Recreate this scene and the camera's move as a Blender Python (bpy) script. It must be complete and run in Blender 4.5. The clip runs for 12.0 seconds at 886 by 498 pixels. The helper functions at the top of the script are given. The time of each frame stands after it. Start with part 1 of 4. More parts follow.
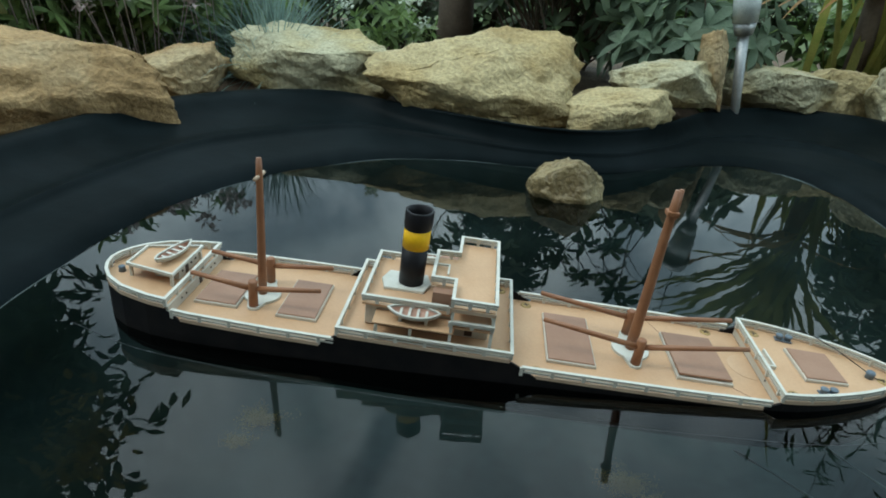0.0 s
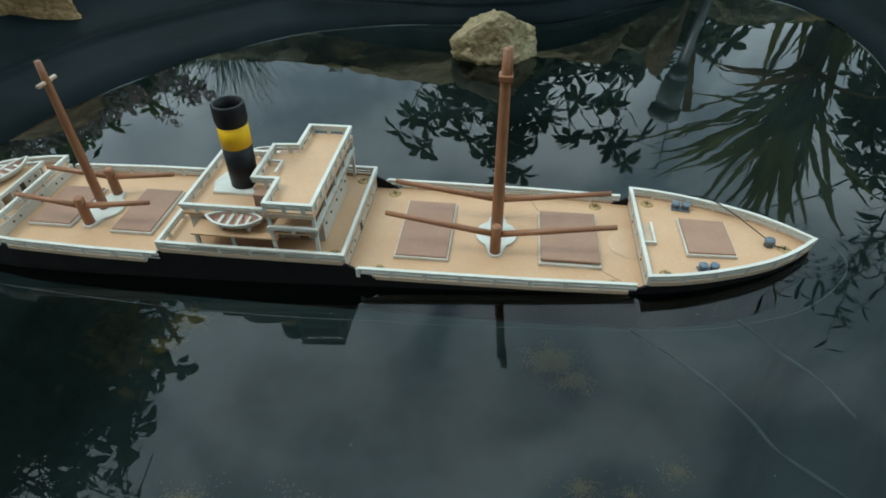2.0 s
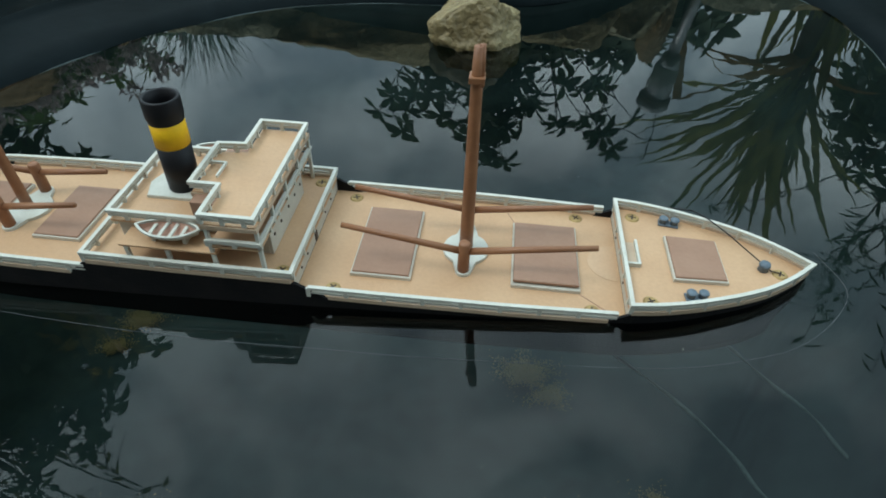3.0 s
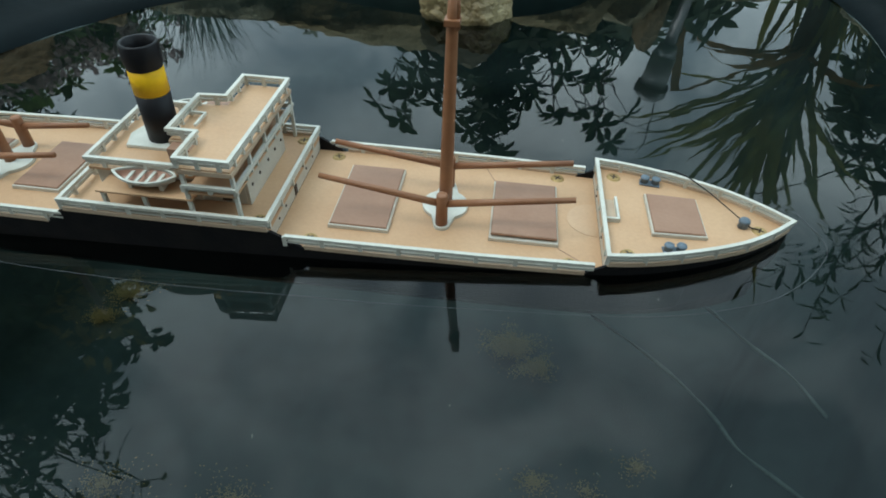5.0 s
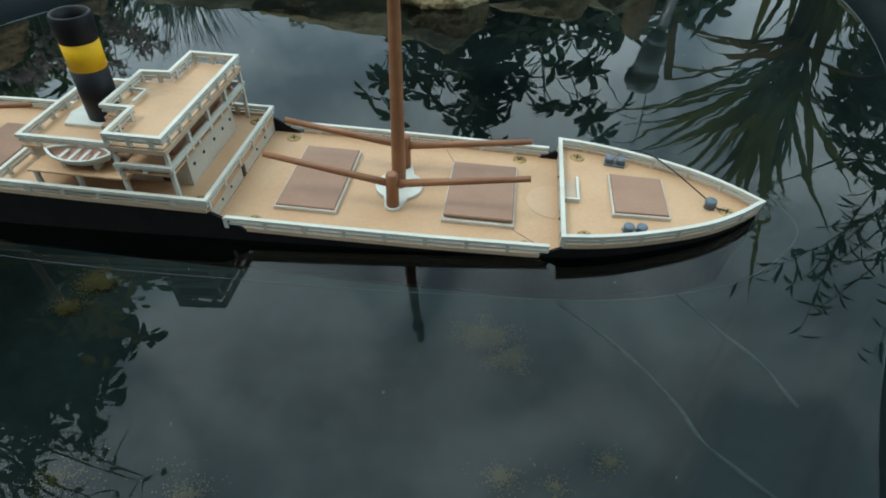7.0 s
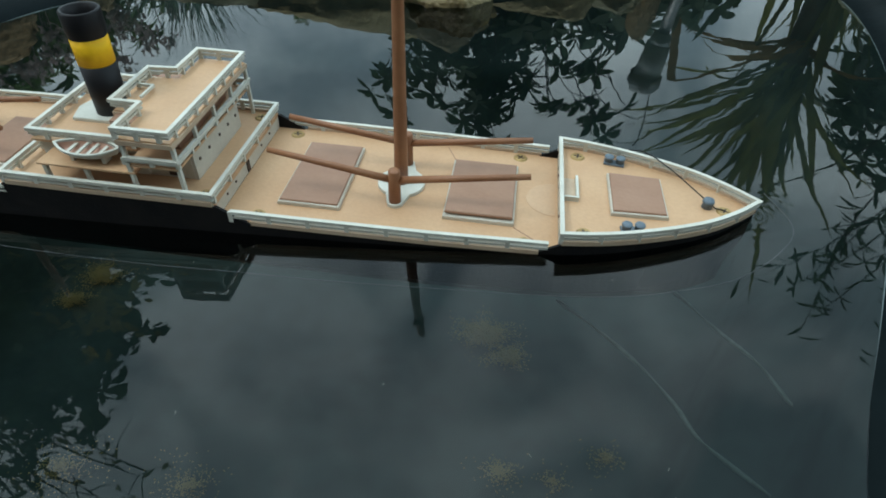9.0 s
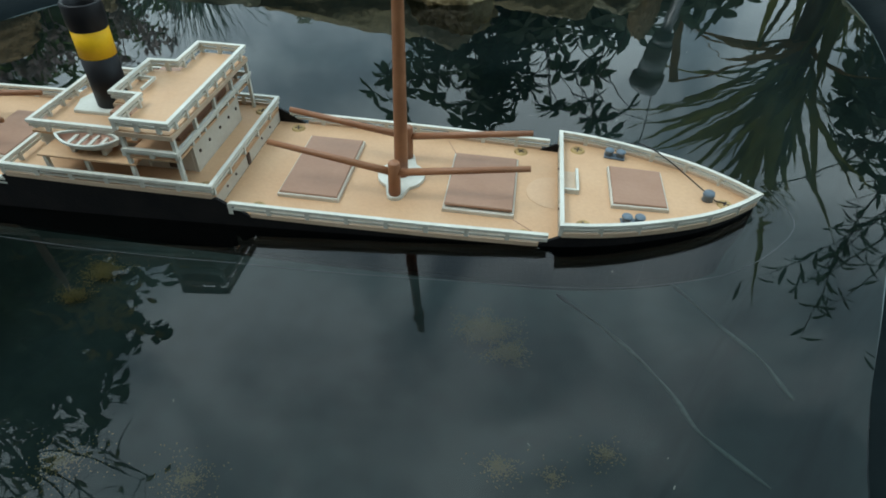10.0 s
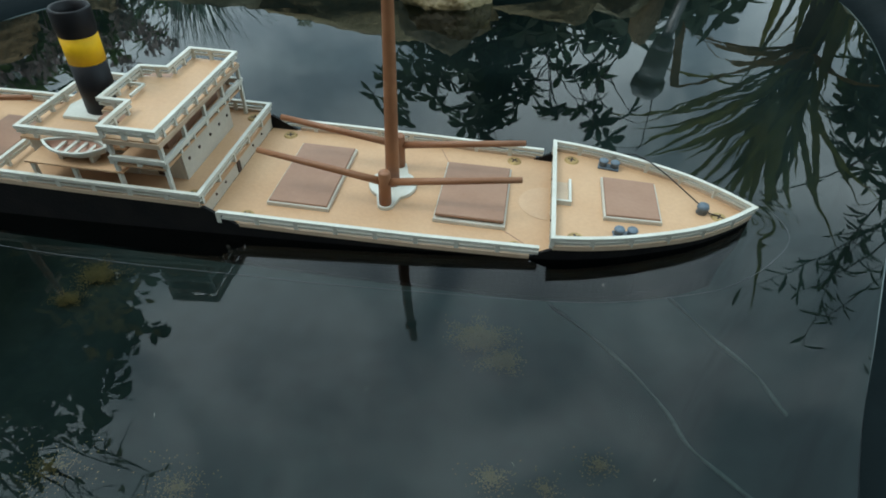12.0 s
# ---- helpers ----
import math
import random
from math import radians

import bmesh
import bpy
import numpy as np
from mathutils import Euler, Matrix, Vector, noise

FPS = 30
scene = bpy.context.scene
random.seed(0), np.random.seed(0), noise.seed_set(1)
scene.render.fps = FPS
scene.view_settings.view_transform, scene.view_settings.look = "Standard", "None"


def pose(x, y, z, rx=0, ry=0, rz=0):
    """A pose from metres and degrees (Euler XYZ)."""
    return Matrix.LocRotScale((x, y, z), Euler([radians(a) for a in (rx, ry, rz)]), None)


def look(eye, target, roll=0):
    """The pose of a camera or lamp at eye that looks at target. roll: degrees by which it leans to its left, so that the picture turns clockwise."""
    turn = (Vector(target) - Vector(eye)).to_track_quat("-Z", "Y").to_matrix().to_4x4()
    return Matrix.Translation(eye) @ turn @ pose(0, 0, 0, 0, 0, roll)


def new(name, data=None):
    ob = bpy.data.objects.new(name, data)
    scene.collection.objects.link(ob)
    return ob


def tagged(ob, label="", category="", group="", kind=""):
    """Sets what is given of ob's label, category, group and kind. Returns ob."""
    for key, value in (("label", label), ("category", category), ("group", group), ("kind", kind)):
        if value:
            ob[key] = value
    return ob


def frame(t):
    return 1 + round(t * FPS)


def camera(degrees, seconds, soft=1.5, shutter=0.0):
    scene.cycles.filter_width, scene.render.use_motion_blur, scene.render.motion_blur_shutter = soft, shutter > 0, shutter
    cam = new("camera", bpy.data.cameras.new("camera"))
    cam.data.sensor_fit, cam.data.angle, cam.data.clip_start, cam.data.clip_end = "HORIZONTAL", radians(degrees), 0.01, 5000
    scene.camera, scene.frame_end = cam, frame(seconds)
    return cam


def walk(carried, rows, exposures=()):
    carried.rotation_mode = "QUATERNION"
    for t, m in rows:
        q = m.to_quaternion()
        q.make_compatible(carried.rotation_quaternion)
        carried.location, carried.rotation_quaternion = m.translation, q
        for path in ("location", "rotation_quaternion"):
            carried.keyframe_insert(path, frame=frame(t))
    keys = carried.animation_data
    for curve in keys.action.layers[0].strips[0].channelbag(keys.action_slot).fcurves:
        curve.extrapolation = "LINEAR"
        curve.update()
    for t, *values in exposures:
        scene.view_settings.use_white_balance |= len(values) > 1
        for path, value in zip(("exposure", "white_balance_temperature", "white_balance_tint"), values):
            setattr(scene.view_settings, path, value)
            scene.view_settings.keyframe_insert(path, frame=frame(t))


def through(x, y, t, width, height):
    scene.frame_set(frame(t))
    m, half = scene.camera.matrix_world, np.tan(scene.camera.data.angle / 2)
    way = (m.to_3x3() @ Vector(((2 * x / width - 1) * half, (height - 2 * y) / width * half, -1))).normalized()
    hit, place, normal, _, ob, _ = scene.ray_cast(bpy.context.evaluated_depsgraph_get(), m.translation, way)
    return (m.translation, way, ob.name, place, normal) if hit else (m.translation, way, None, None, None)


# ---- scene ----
cam = camera(73.8, 12.0, soft=1.8)
# seconds, place, turn
PATH = [
    (0, -0.0189, -0.3804, 0.2643, 63.31, -3.86, 5.58),
    (0.1, 0.0596, -0.3955, 0.2767, 62.57, -0.6, 5.94),
    (0.3, 0.0596, -0.3955, 0.2767, 62.57, -0.6, 5.94),
    (0.6, 0.0596, -0.3955, 0.2767, 62.57, -0.6, 5.94),
    (1, 0.0453, -0.3828, 0.2501, 57.21, 1.32, 5.3),
    (1.5, 0.087, -0.3441, 0.2652, 52.05, 1.59, 6.6),
    (2, 0.1191, -0.3181, 0.2558, 50.51, 3.05, 6.81),
    (2.5, 0.1156, -0.2694, 0.2483, 48.61, 1.31, 6.18),
    (3, 0.1263, -0.2711, 0.2487, 48.19, 1.17, 6.53),
    (5, 0.1427, -0.288, 0.2257, 48.53, 0.86, 7.2),
    (5.5, 0.1518, -0.283, 0.2234, 47.84, 0.97, 7.24),
    (6, 0.1615, -0.2784, 0.2151, 48, 1.09, 7.33),
    (6.5, 0.1656, -0.2802, 0.2102, 48.56, 1.08, 7.43),
    (7, 0.1711, -0.2785, 0.2079, 48.41, 1.19, 7.47),
    (9, 0.1726, -0.283, 0.2101, 48.29, 0.86, 8.05),
    (9.5, 0.177, -0.2851, 0.2065, 48.82, 0.93, 8.14),
    (10, 0.1745, -0.2864, 0.2055, 48.57, 0.93, 8.29),
    (10.5, 0.1738, -0.2855, 0.2069, 48.4, 0.82, 8.38),
    (11, 0.174, -0.2834, 0.2088, 48.33, 0.78, 8.5),
    (11.5, 0.1756, -0.287, 0.2053, 48.5, 0.82, 8.55),
    (12, 0.18, -0.279, 0.2073, 48.63, 0.68, 8.79),
]
walk(cam, [(t, pose(x, y, z, rx, ry, rz)) for t, x, y, z, rx, ry, rz in PATH],
     exposures=[(0.0, 0.36, 6000, 2.0), (12.0, 0.36, 6000, 2.0)])

# ---- sky and sun: a bright overcast day ----
SUN_ELEVATION, SUN_TURN = 60, 253
world = bpy.data.worlds.new("overcast_sky")
scene.world = world
world.use_nodes = True
wt = world.node_tree
wt.nodes.clear()
w_out = wt.nodes.new("ShaderNodeOutputWorld")
w_bg = wt.nodes.new("ShaderNodeBackground")
w_sky = wt.nodes.new("ShaderNodeTexSky")
w_sky.sky_type, w_sky.sun_disc = "NISHITA", False
w_sky.sun_elevation, w_sky.sun_rotation = radians(SUN_ELEVATION), radians(SUN_TURN)
w_dim = wt.nodes.new("ShaderNodeMixRGB")
w_dim.blend_type = "MULTIPLY"
w_dim.inputs[0].default_value = 1
w_dim.inputs[2].default_value = (0.09, 0.09, 0.09, 1)
w_co = wt.nodes.new("ShaderNodeTexCoord")
w_noise = wt.nodes.new("ShaderNodeTexNoise")
w_noise.inputs["Scale"].default_value = 3.4
w_noise.inputs["Detail"].default_value = 7
w_noise.inputs["Roughness"].default_value = 0.55
w_noise.inputs["Distortion"].default_value = 0.5
w_ramp = wt.nodes.new("ShaderNodeValToRGB")
w_ramp.color_ramp.elements[0].position, w_ramp.color_ramp.elements[0].color = 0.40, (0.46, 0.58, 0.64, 1)
w_ramp.color_ramp.elements[1].position, w_ramp.color_ramp.elements[1].color = 0.62, (1.36, 1.52, 1.54, 1)
w_mix = wt.nodes.new("ShaderNodeMixRGB")
w_mix.inputs[0].default_value = 0.82
wt.links.new(w_sky.outputs[0], w_dim.inputs[1])
wt.links.new(w_co.outputs["Generated"], w_noise.inputs["Vector"])
wt.links.new(w_noise.outputs["Fac"], w_ramp.inputs[0])
wt.links.new(w_dim.outputs[0], w_mix.inputs[1])
wt.links.new(w_ramp.outputs[0], w_mix.inputs[2])
wt.links.new(w_mix.outputs[0], w_bg.inputs[0])
wt.links.new(w_bg.outputs[0], w_out.inputs[0])
w_bg.inputs[1].default_value = 1.45

sun = new("sun", bpy.data.lights.new("sun", "SUN"))
sun.data.energy, sun.data.angle, sun.data.color = 0.75, radians(18), (1.0, 0.96, 0.9)
a, e = radians(SUN_TURN), radians(SUN_ELEVATION)
sun.matrix_basis = look((math.sin(a) * math.cos(e) * 5, math.cos(a) * math.cos(e) * 5, math.sin(e) * 5), (0, 0, 0))


# ---- materials ----
def material(name, base, second=None, scale=40.0, rough=0.6, metal=0.0, bump=0.0, fine=None, detail=6, low=0.35, high=0.65, vary=0.0, spec=0.5, third=None, grain=0.13):
    """Principled surface with two scales of noise in its colour, fine relief, and some spread from piece to piece."""
    m = bpy.data.materials.new(name)
    m.use_nodes = True
    t = m.node_tree
    p = t.nodes["Principled BSDF"]
    p.inputs["Roughness"].default_value = rough
    p.inputs["Metallic"].default_value = metal
    p.inputs["Specular IOR Level"].default_value = spec
    co = t.nodes.new("ShaderNodeTexCoord")
    n1 = t.nodes.new("ShaderNodeTexNoise")
    n1.inputs["Scale"].default_value = scale
    n1.inputs["Detail"].default_value = detail
    t.links.new(co.outputs["Object"], n1.inputs["Vector"])
    ramp = t.nodes.new("ShaderNodeValToRGB")
    second = second or tuple(c * 0.8 for c in base)
    ramp.color_ramp.elements[0].position, ramp.color_ramp.elements[0].color = low, (*base, 1)
    ramp.color_ramp.elements[1].position, ramp.color_ramp.elements[1].color = high, (*second, 1)
    t.links.new(n1.outputs["Fac"], ramp.inputs[0])
    n2 = t.nodes.new("ShaderNodeTexNoise")
    n2.inputs["Scale"].default_value = fine or scale * 9
    n2.inputs["Detail"].default_value = 5
    t.links.new(co.outputs["Object"], n2.inputs["Vector"])
    hsv = t.nodes.new("ShaderNodeHueSaturation")
    mul = t.nodes.new("ShaderNodeMapRange")
    mul.inputs[1].default_value, mul.inputs[2].default_value = 0.3, 0.7
    mul.inputs[3].default_value, mul.inputs[4].default_value = 1 - grain, 1 + grain
    t.links.new(n2.outputs["Fac"], mul.inputs[0])
    t.links.new(mul.outputs[0], hsv.inputs["Value"])
    colour = ramp.outputs[0]
    if third:
        n3 = t.nodes.new("ShaderNodeTexNoise")
        n3.inputs["Scale"].default_value = scale * 0.45
        n3.inputs["Detail"].default_value = 8
        off = t.nodes.new("ShaderNodeVectorMath")
        off.inputs[1].default_value = (3.1, 7.7, 1.3)
        t.links.new(co.outputs["Object"], off.inputs[0])
        t.links.new(off.outputs[0], n3.inputs["Vector"])
        r3 = t.nodes.new("ShaderNodeValToRGB")
        r3.color_ramp.elements[0].position, r3.color_ramp.elements[1].position = 0.5, 0.62
        mix = t.nodes.new("ShaderNodeMixRGB")
        mix.inputs[2].default_value = (*third, 1)
        t.links.new(n3.outputs["Fac"], r3.inputs[0])
        t.links.new(r3.outputs[0], mix.inputs[0])
        t.links.new(colour, mix.inputs[1])
        colour = mix.outputs[0]
    t.links.new(colour, hsv.inputs["Color"])
    colour = hsv.outputs[0]
    if vary:
        geo = t.nodes.new("ShaderNodeNewGeometry")
        span = t.nodes.new("ShaderNodeMapRange")
        span.inputs[3].default_value, span.inputs[4].default_value = 1 - vary, 1 + vary
        t.links.new(geo.outputs["Random Per Island"], span.inputs[0])
        h2 = t.nodes.new("ShaderNodeHueSaturation")
        t.links.new(span.outputs[0], h2.inputs["Value"])
        t.links.new(colour, h2.inputs["Color"])
        colour = h2.outputs[0]
    t.links.new(colour, p.inputs["Base Color"])
    if bump:
        b = t.nodes.new("ShaderNodeBump")
        b.inputs["Strength"].default_value = 0.6
        b.inputs["Distance"].default_value = bump
        t.links.new(n2.outputs["Fac"], b.inputs["Height"])
        t.links.new(b.outputs[0], p.inputs["Normal"])
    return m


def leafy(name, base, second, vary=0.35, rough=0.5, through=0.38):
    m = material(name, base, second, 30, rough, vary=vary)
    p = m.node_tree.nodes["Principled BSDF"]
    t = m.node_tree
    glow = t.nodes.new("ShaderNodeBsdfTranslucent")
    mix = t.nodes.new("ShaderNodeMixShader")
    mix.inputs[0].default_value = through
    t.links.new(p.inputs["Base Color"].links[0].from_socket, glow.inputs["Color"])
    t.links.new(p.outputs[0], mix.inputs[1])
    t.links.new(glow.outputs[0], mix.inputs[2])
    t.links.new(mix.outputs[0], t.nodes["Material Output"].inputs["Surface"])
    return m


HULL = material("hull_black", (0.008, 0.008, 0.009), (0.013, 0.012, 0.012), 60, 0.55, bump=0.0003, spec=0.10, grain=0.04)
DECK = material("deck_tan", (0.530, 0.335, 0.190), (0.485, 0.295, 0.160), 28, 0.55, bump=0.0002, fine=500, grain=0.04)
GLUE = material("glue_film", (0.545, 0.355, 0.212), (0.505, 0.320, 0.185), 60, 0.45, grain=0.04)
SHEER = material("sheer_cream", (0.512, 0.391, 0.279), (0.446, 0.330, 0.228), 45, 0.55, bump=0.0002, grain=0.04)
WHITE = material("rail_white", (0.595, 0.591, 0.530), (0.521, 0.512, 0.446), 60, 0.45, bump=0.0002, grain=0.04)
WALL = material("house_cream", (0.558, 0.521, 0.446), (0.484, 0.442, 0.372), 50, 0.5, bump=0.0002, grain=0.04)
BROWN = material("hatch_brown", (0.32, 0.185, 0.12), (0.28, 0.155, 0.098), 40, 0.55, bump=0.0002, grain=0.04)
MAST = material("mast_brown", (0.285, 0.128, 0.058), (0.225, 0.094, 0.042), 60, 0.5, bump=0.0003, grain=0.04)
BOATIN = material("boat_inside", (0.50, 0.30, 0.22), (0.42, 0.25, 0.18), 60, 0.55, grain=0.04)
FUNNEL = material("funnel_black", (0.007, 0.007, 0.009), (0.010, 0.010, 0.012), 40, 0.5, spec=0.25, grain=0.04)
YELLOW = material("funnel_yellow", (0.80, 0.47, 0.008), (0.74, 0.42, 0.006), 50, 0.55, spec=0.25, grain=0.04)
GREY = material("bollard_grey", (0.13, 0.17, 0.21), (0.09, 0.12, 0.15), 90, 0.5, bump=0.0003, grain=0.04)
BRASS = material("screw_brass", (0.44, 0.31, 0.13), (0.30, 0.20, 0.08), 200, 0.5, 0.5)
DARK = material("dark_opening", (0.03, 0.018, 0.014), (0.05, 0.028, 0.02), 60, 0.7)
THREAD = material("black_thread", (0.015, 0.015, 0.015), None, 200, 0.8)
LINER = material("liner_black", (0.004, 0.0068, 0.0075), (0.008, 0.012, 0.0135), 7, 0.40, bump=0.0012, fine=30, spec=0.02)
# bottom colour lightened to imitate light scattered in the murky water
MURK_BOTTOM = material("murk_bottom", (0.088, 0.118, 0.124), (0.130, 0.165, 0.170), 9, 0.8, fine=50, third=(0.145, 0.165, 0.150))
STONE = material("limestone", (0.423, 0.324, 0.149), (0.270, 0.194, 0.077), 14, 0.9, bump=0.010, fine=170, third=(0.468, 0.387, 0.207), grain=0.26)
STONE_PALE = material("pale_limestone", (0.468, 0.396, 0.207), (0.315, 0.248, 0.108), 14, 0.9, bump=0.010, fine=170, third=(0.450, 0.423, 0.279), grain=0.26)
STONE_OCHRE = material("ochre_limestone", (0.414, 0.279, 0.131), (0.279, 0.180, 0.077), 13, 0.9, bump=0.010, fine=160, third=(0.423, 0.333, 0.189), grain=0.26)
STONE_WET = material("wet_limestone", (0.27, 0.205, 0.095), (0.17, 0.125, 0.055), 16, 0.45, bump=0.008, fine=170, third=(0.33, 0.27, 0.14), grain=0.26)
SOIL = material("soil", (0.075, 0.05, 0.032), (0.13, 0.09, 0.055), 25, 0.95, bump=0.01, fine=160)
STEEL = material("brushed_steel", (0.46, 0.48, 0.48), (0.34, 0.36, 0.37), 60, 0.48, 0.75)
FROST = material("frosted_plastic", (0.55, 0.60, 0.60), (0.45, 0.52, 0.52), 50, 0.25)
SILT = material("silt", (0.85, 0.58, 0.29), (0.70, 0.46, 0.22), 60, 0.9, bump=0.003)
ROOT = material("pale_root", (0.38, 0.42, 0.42), (0.27, 0.30, 0.30), 60, 0.8)
STRAND = material("grey_strand", (0.14, 0.15, 0.16), (0.10, 0.11, 0.12), 60, 0.8)
LEAF_DARK = leafy("leaf_dark", (0.062, 0.098, 0.042), (0.085, 0.12, 0.052))
LEAF_MID = leafy("leaf_mid", (0.16, 0.25, 0.075), (0.22, 0.31, 0.11))
LEAF_GREY = leafy("leaf_grey_green", (0.13, 0.19, 0.12), (0.19, 0.25, 0.17), 0.3, 0.7)
LEAF_BLUE = leafy("fescue_blue", (0.19, 0.29, 0.26), (0.26, 0.35, 0.31), 0.35)
LEAF_STRAP = leafy("strap_green", (0.21, 0.23, 0.05), (0.30, 0.27, 0.07), 0.35, 0.4, 0.6)
LEAF_STRAW = leafy("strap_straw", (0.36, 0.20, 0.06), (0.26, 0.15, 0.05), 0.2)
LEAF_YELLOW = leafy("leaf_yellowing", (0.26, 0.20, 0.05), (0.16, 0.16, 0.04), 0.4)
LEAF_GOLD = leafy("leaf_gold", (0.50, 0.36, 0.07), (0.36, 0.27, 0.06), 0.4)
PETAL = leafy("petal_white", (0.66, 0.70, 0.60), (0.50, 0.58, 0.45), 0.2)
PETAL_PINK = leafy("petal_pale_pink", (0.70, 0.62, 0.60), (0.56, 0.46, 0.46), 0.25)
BARK = material("bark", (0.07, 0.05, 0.035), (0.11, 0.085, 0.06), 30, 0.9, bump=0.003)
LAWN = material("rough_lawn", (0.06, 0.10, 0.03), (0.10, 0.12, 0.045), 6, 0.95, bump=0.01, fine=60)

# water: a clear dark sheet that mirrors by Fresnel and lets the bottom show
WATER = bpy.data.materials.new("pond_water")
WATER.use_nodes = True
t = WATER.node_tree
t.nodes.clear()
o = t.nodes.new("ShaderNodeOutputMaterial")
mx = t.nodes.new("ShaderNodeMixShader")
fr = t.nodes.new("ShaderNodeFresnel")
fr.inputs["IOR"].default_value = 1.41
tr = t.nodes.new("ShaderNodeBsdfTransparent")
tr.inputs[0].default_value = (0.29, 0.345, 0.33, 1)
gl = t.nodes.new("ShaderNodeBsdfGlossy")
gl.inputs["Roughness"].default_value = 0.0
nz = t.nodes.new("ShaderNodeTexNoise")
nz.inputs["Scale"].default_value = 16
nz.inputs["Detail"].default_value = 2
bp = t.nodes.new("ShaderNodeBump")
bp.inputs["Strength"].default_value = 0.25
bp.inputs["Distance"].default_value = 0.0009
co = t.nodes.new("ShaderNodeTexCoord")
t.links.new(co.outputs["Object"], nz.inputs["Vector"])
far = t.nodes.new("ShaderNodeVectorMath")
far.operation = "DISTANCE"
far.inputs[1].default_value = (0.306, 0.0, 0.0)
t.links.new(co.outputs["Object"], far.inputs[0])
turns = t.nodes.new("ShaderNodeMath")
turns.operation = "MULTIPLY"
turns.inputs[1].default_value = 900
t.links.new(far.outputs["Value"], turns.inputs[0])
sine = t.nodes.new("ShaderNodeMath")
sine.operation = "SINE"
t.links.new(turns.outputs[0], sine.inputs[0])
fade = t.nodes.new("ShaderNodeMapRange")
fade.inputs[1].default_value, fade.inputs[2].default_value = 0.008, 0.034
fade.inputs[3].default_value, fade.inputs[4].default_value = 0.12, 0.0
t.links.new(far.outputs["Value"], fade.inputs[0])
rings = t.nodes.new("ShaderNodeMath")
rings.operation = "MULTIPLY"
t.links.new(sine.outputs[0], rings.inputs[0])
t.links.new(fade.outputs[0], rings.inputs[1])
both = t.nodes.new("ShaderNodeMath")
t.links.new(nz.outputs["Fac"], both.inputs[0])
t.links.new(rings.outputs[0], both.inputs[1])
t.links.new(both.outputs[0], bp.inputs["Height"])
t.links.new(bp.outputs[0], gl.inputs["Normal"])
t.links.new(fr.outputs[0], mx.inputs[0])
t.links.new(tr.outputs[0], mx.inputs[1])
t.links.new(gl.outputs[0], mx.inputs[2])
t.links.new(mx.outputs[0], o.inputs[0])


# ---- building helpers ----
def to_mesh(name, bm):
    me = bpy.data.meshes.new(name)
    bm.normal_update()
    bm.to_mesh(me)
    bm.free()
    return me


def mesh_object(name, data, mat, smooth=False):
    me = data if isinstance(data, bpy.types.Mesh) else to_mesh(name, data)
    if mat and not me.materials:
        me.materials.append(mat)
    if smooth:
        me.polygons.foreach_set("use_smooth", [True] * len(me.polygons))
    return new(name, me)


def part(name, data, mat, parent, label="", smooth=False, at=None):
    ob = mesh_object(name, data, mat, smooth)
    ob.parent = parent
    if at is not None:
        ob.matrix_basis = at
    return tagged(ob, label)


def raw(name, verts, faces):
    me = bpy.data.meshes.new(name)
    me.from_pydata([tuple(v) for v in verts], [], faces)
    me.update()
    return me


def box(x0, x1, y0, y1, z0, z1, bevel=0.0):
    bm = bmesh.new()
    bmesh.ops.create_cube(bm, size=1, matrix=Matrix.Translation(((x0 + x1) / 2, (y0 + y1) / 2, (z0 + z1) / 2)) @ Matrix.Diagonal((x1 - x0, y1 - y0, z1 - z0, 1)))
    if bevel:
        bmesh.ops.bevel(bm, geom=bm.edges[:], offset=bevel, segments=2, affect="EDGES", profile=0.6)
    return bm


def prism(outline, z0, z1, bevel=0.0):
    bm = bmesh.new()
    lo = [bm.verts.new((x, y, z0)) for x, y in outline]
    hi = [bm.verts.new((x, y, z1)) for x, y in outline]
    n = len(outline)
    bm.faces.new(lo[::-1])
    top = bm.faces.new(hi)
    for i in range(n):
        bm.faces.new((lo[i], lo[(i + 1) % n], hi[(i + 1) % n], hi[i]))
    bmesh.ops.recalc_face_normals(bm, faces=bm.faces[:])
    if bevel:
        bmesh.ops.bevel(bm, geom=list(top.edges), offset=bevel, segments=2, affect="EDGES", profile=0.6)
    return bm


def tube_data(points, radii, seg=10, verts=None, faces=None, cap=True):
    """A round tube along points, with a radius at each; adds to verts and faces."""
    verts = [] if verts is None else verts
    faces = [] if faces is None else faces
    pts = [Vector(p) for p in points]
    start = len(verts)
    for i, p in enumerate(pts):
        d = (pts[min(i + 1, len(pts) - 1)] - pts[max(i - 1, 0)]).normalized()
        side = d.cross(Vector((0.31, 0.95, 0.05)) if abs(d.y) < 0.9 else Vector((1, 0, 0))).normalized()
        up = side.cross(d)
        r = radii[i] if isinstance(radii, (list, tuple)) else radii
        for k in range(seg):
            ang = 2 * math.pi * k / seg
            verts.append(tuple(p + side * (r * math.cos(ang)) + up * (r * math.sin(ang))))
    for i in range(len(pts) - 1):
        for k in range(seg):
            k2 = (k + 1) % seg
            b = start + i * seg
            faces.append((b + k, b + k2, b + seg + k2, b + seg + k))
    if cap:
        faces.append(tuple(start + k for k in range(seg))[::-1])
        faces.append(tuple(start + (len(pts) - 1) * seg + k for k in range(seg)))
    return verts, faces


def tube(points, radii, seg=10):
    return raw("tube", *tube_data(points, radii, seg))


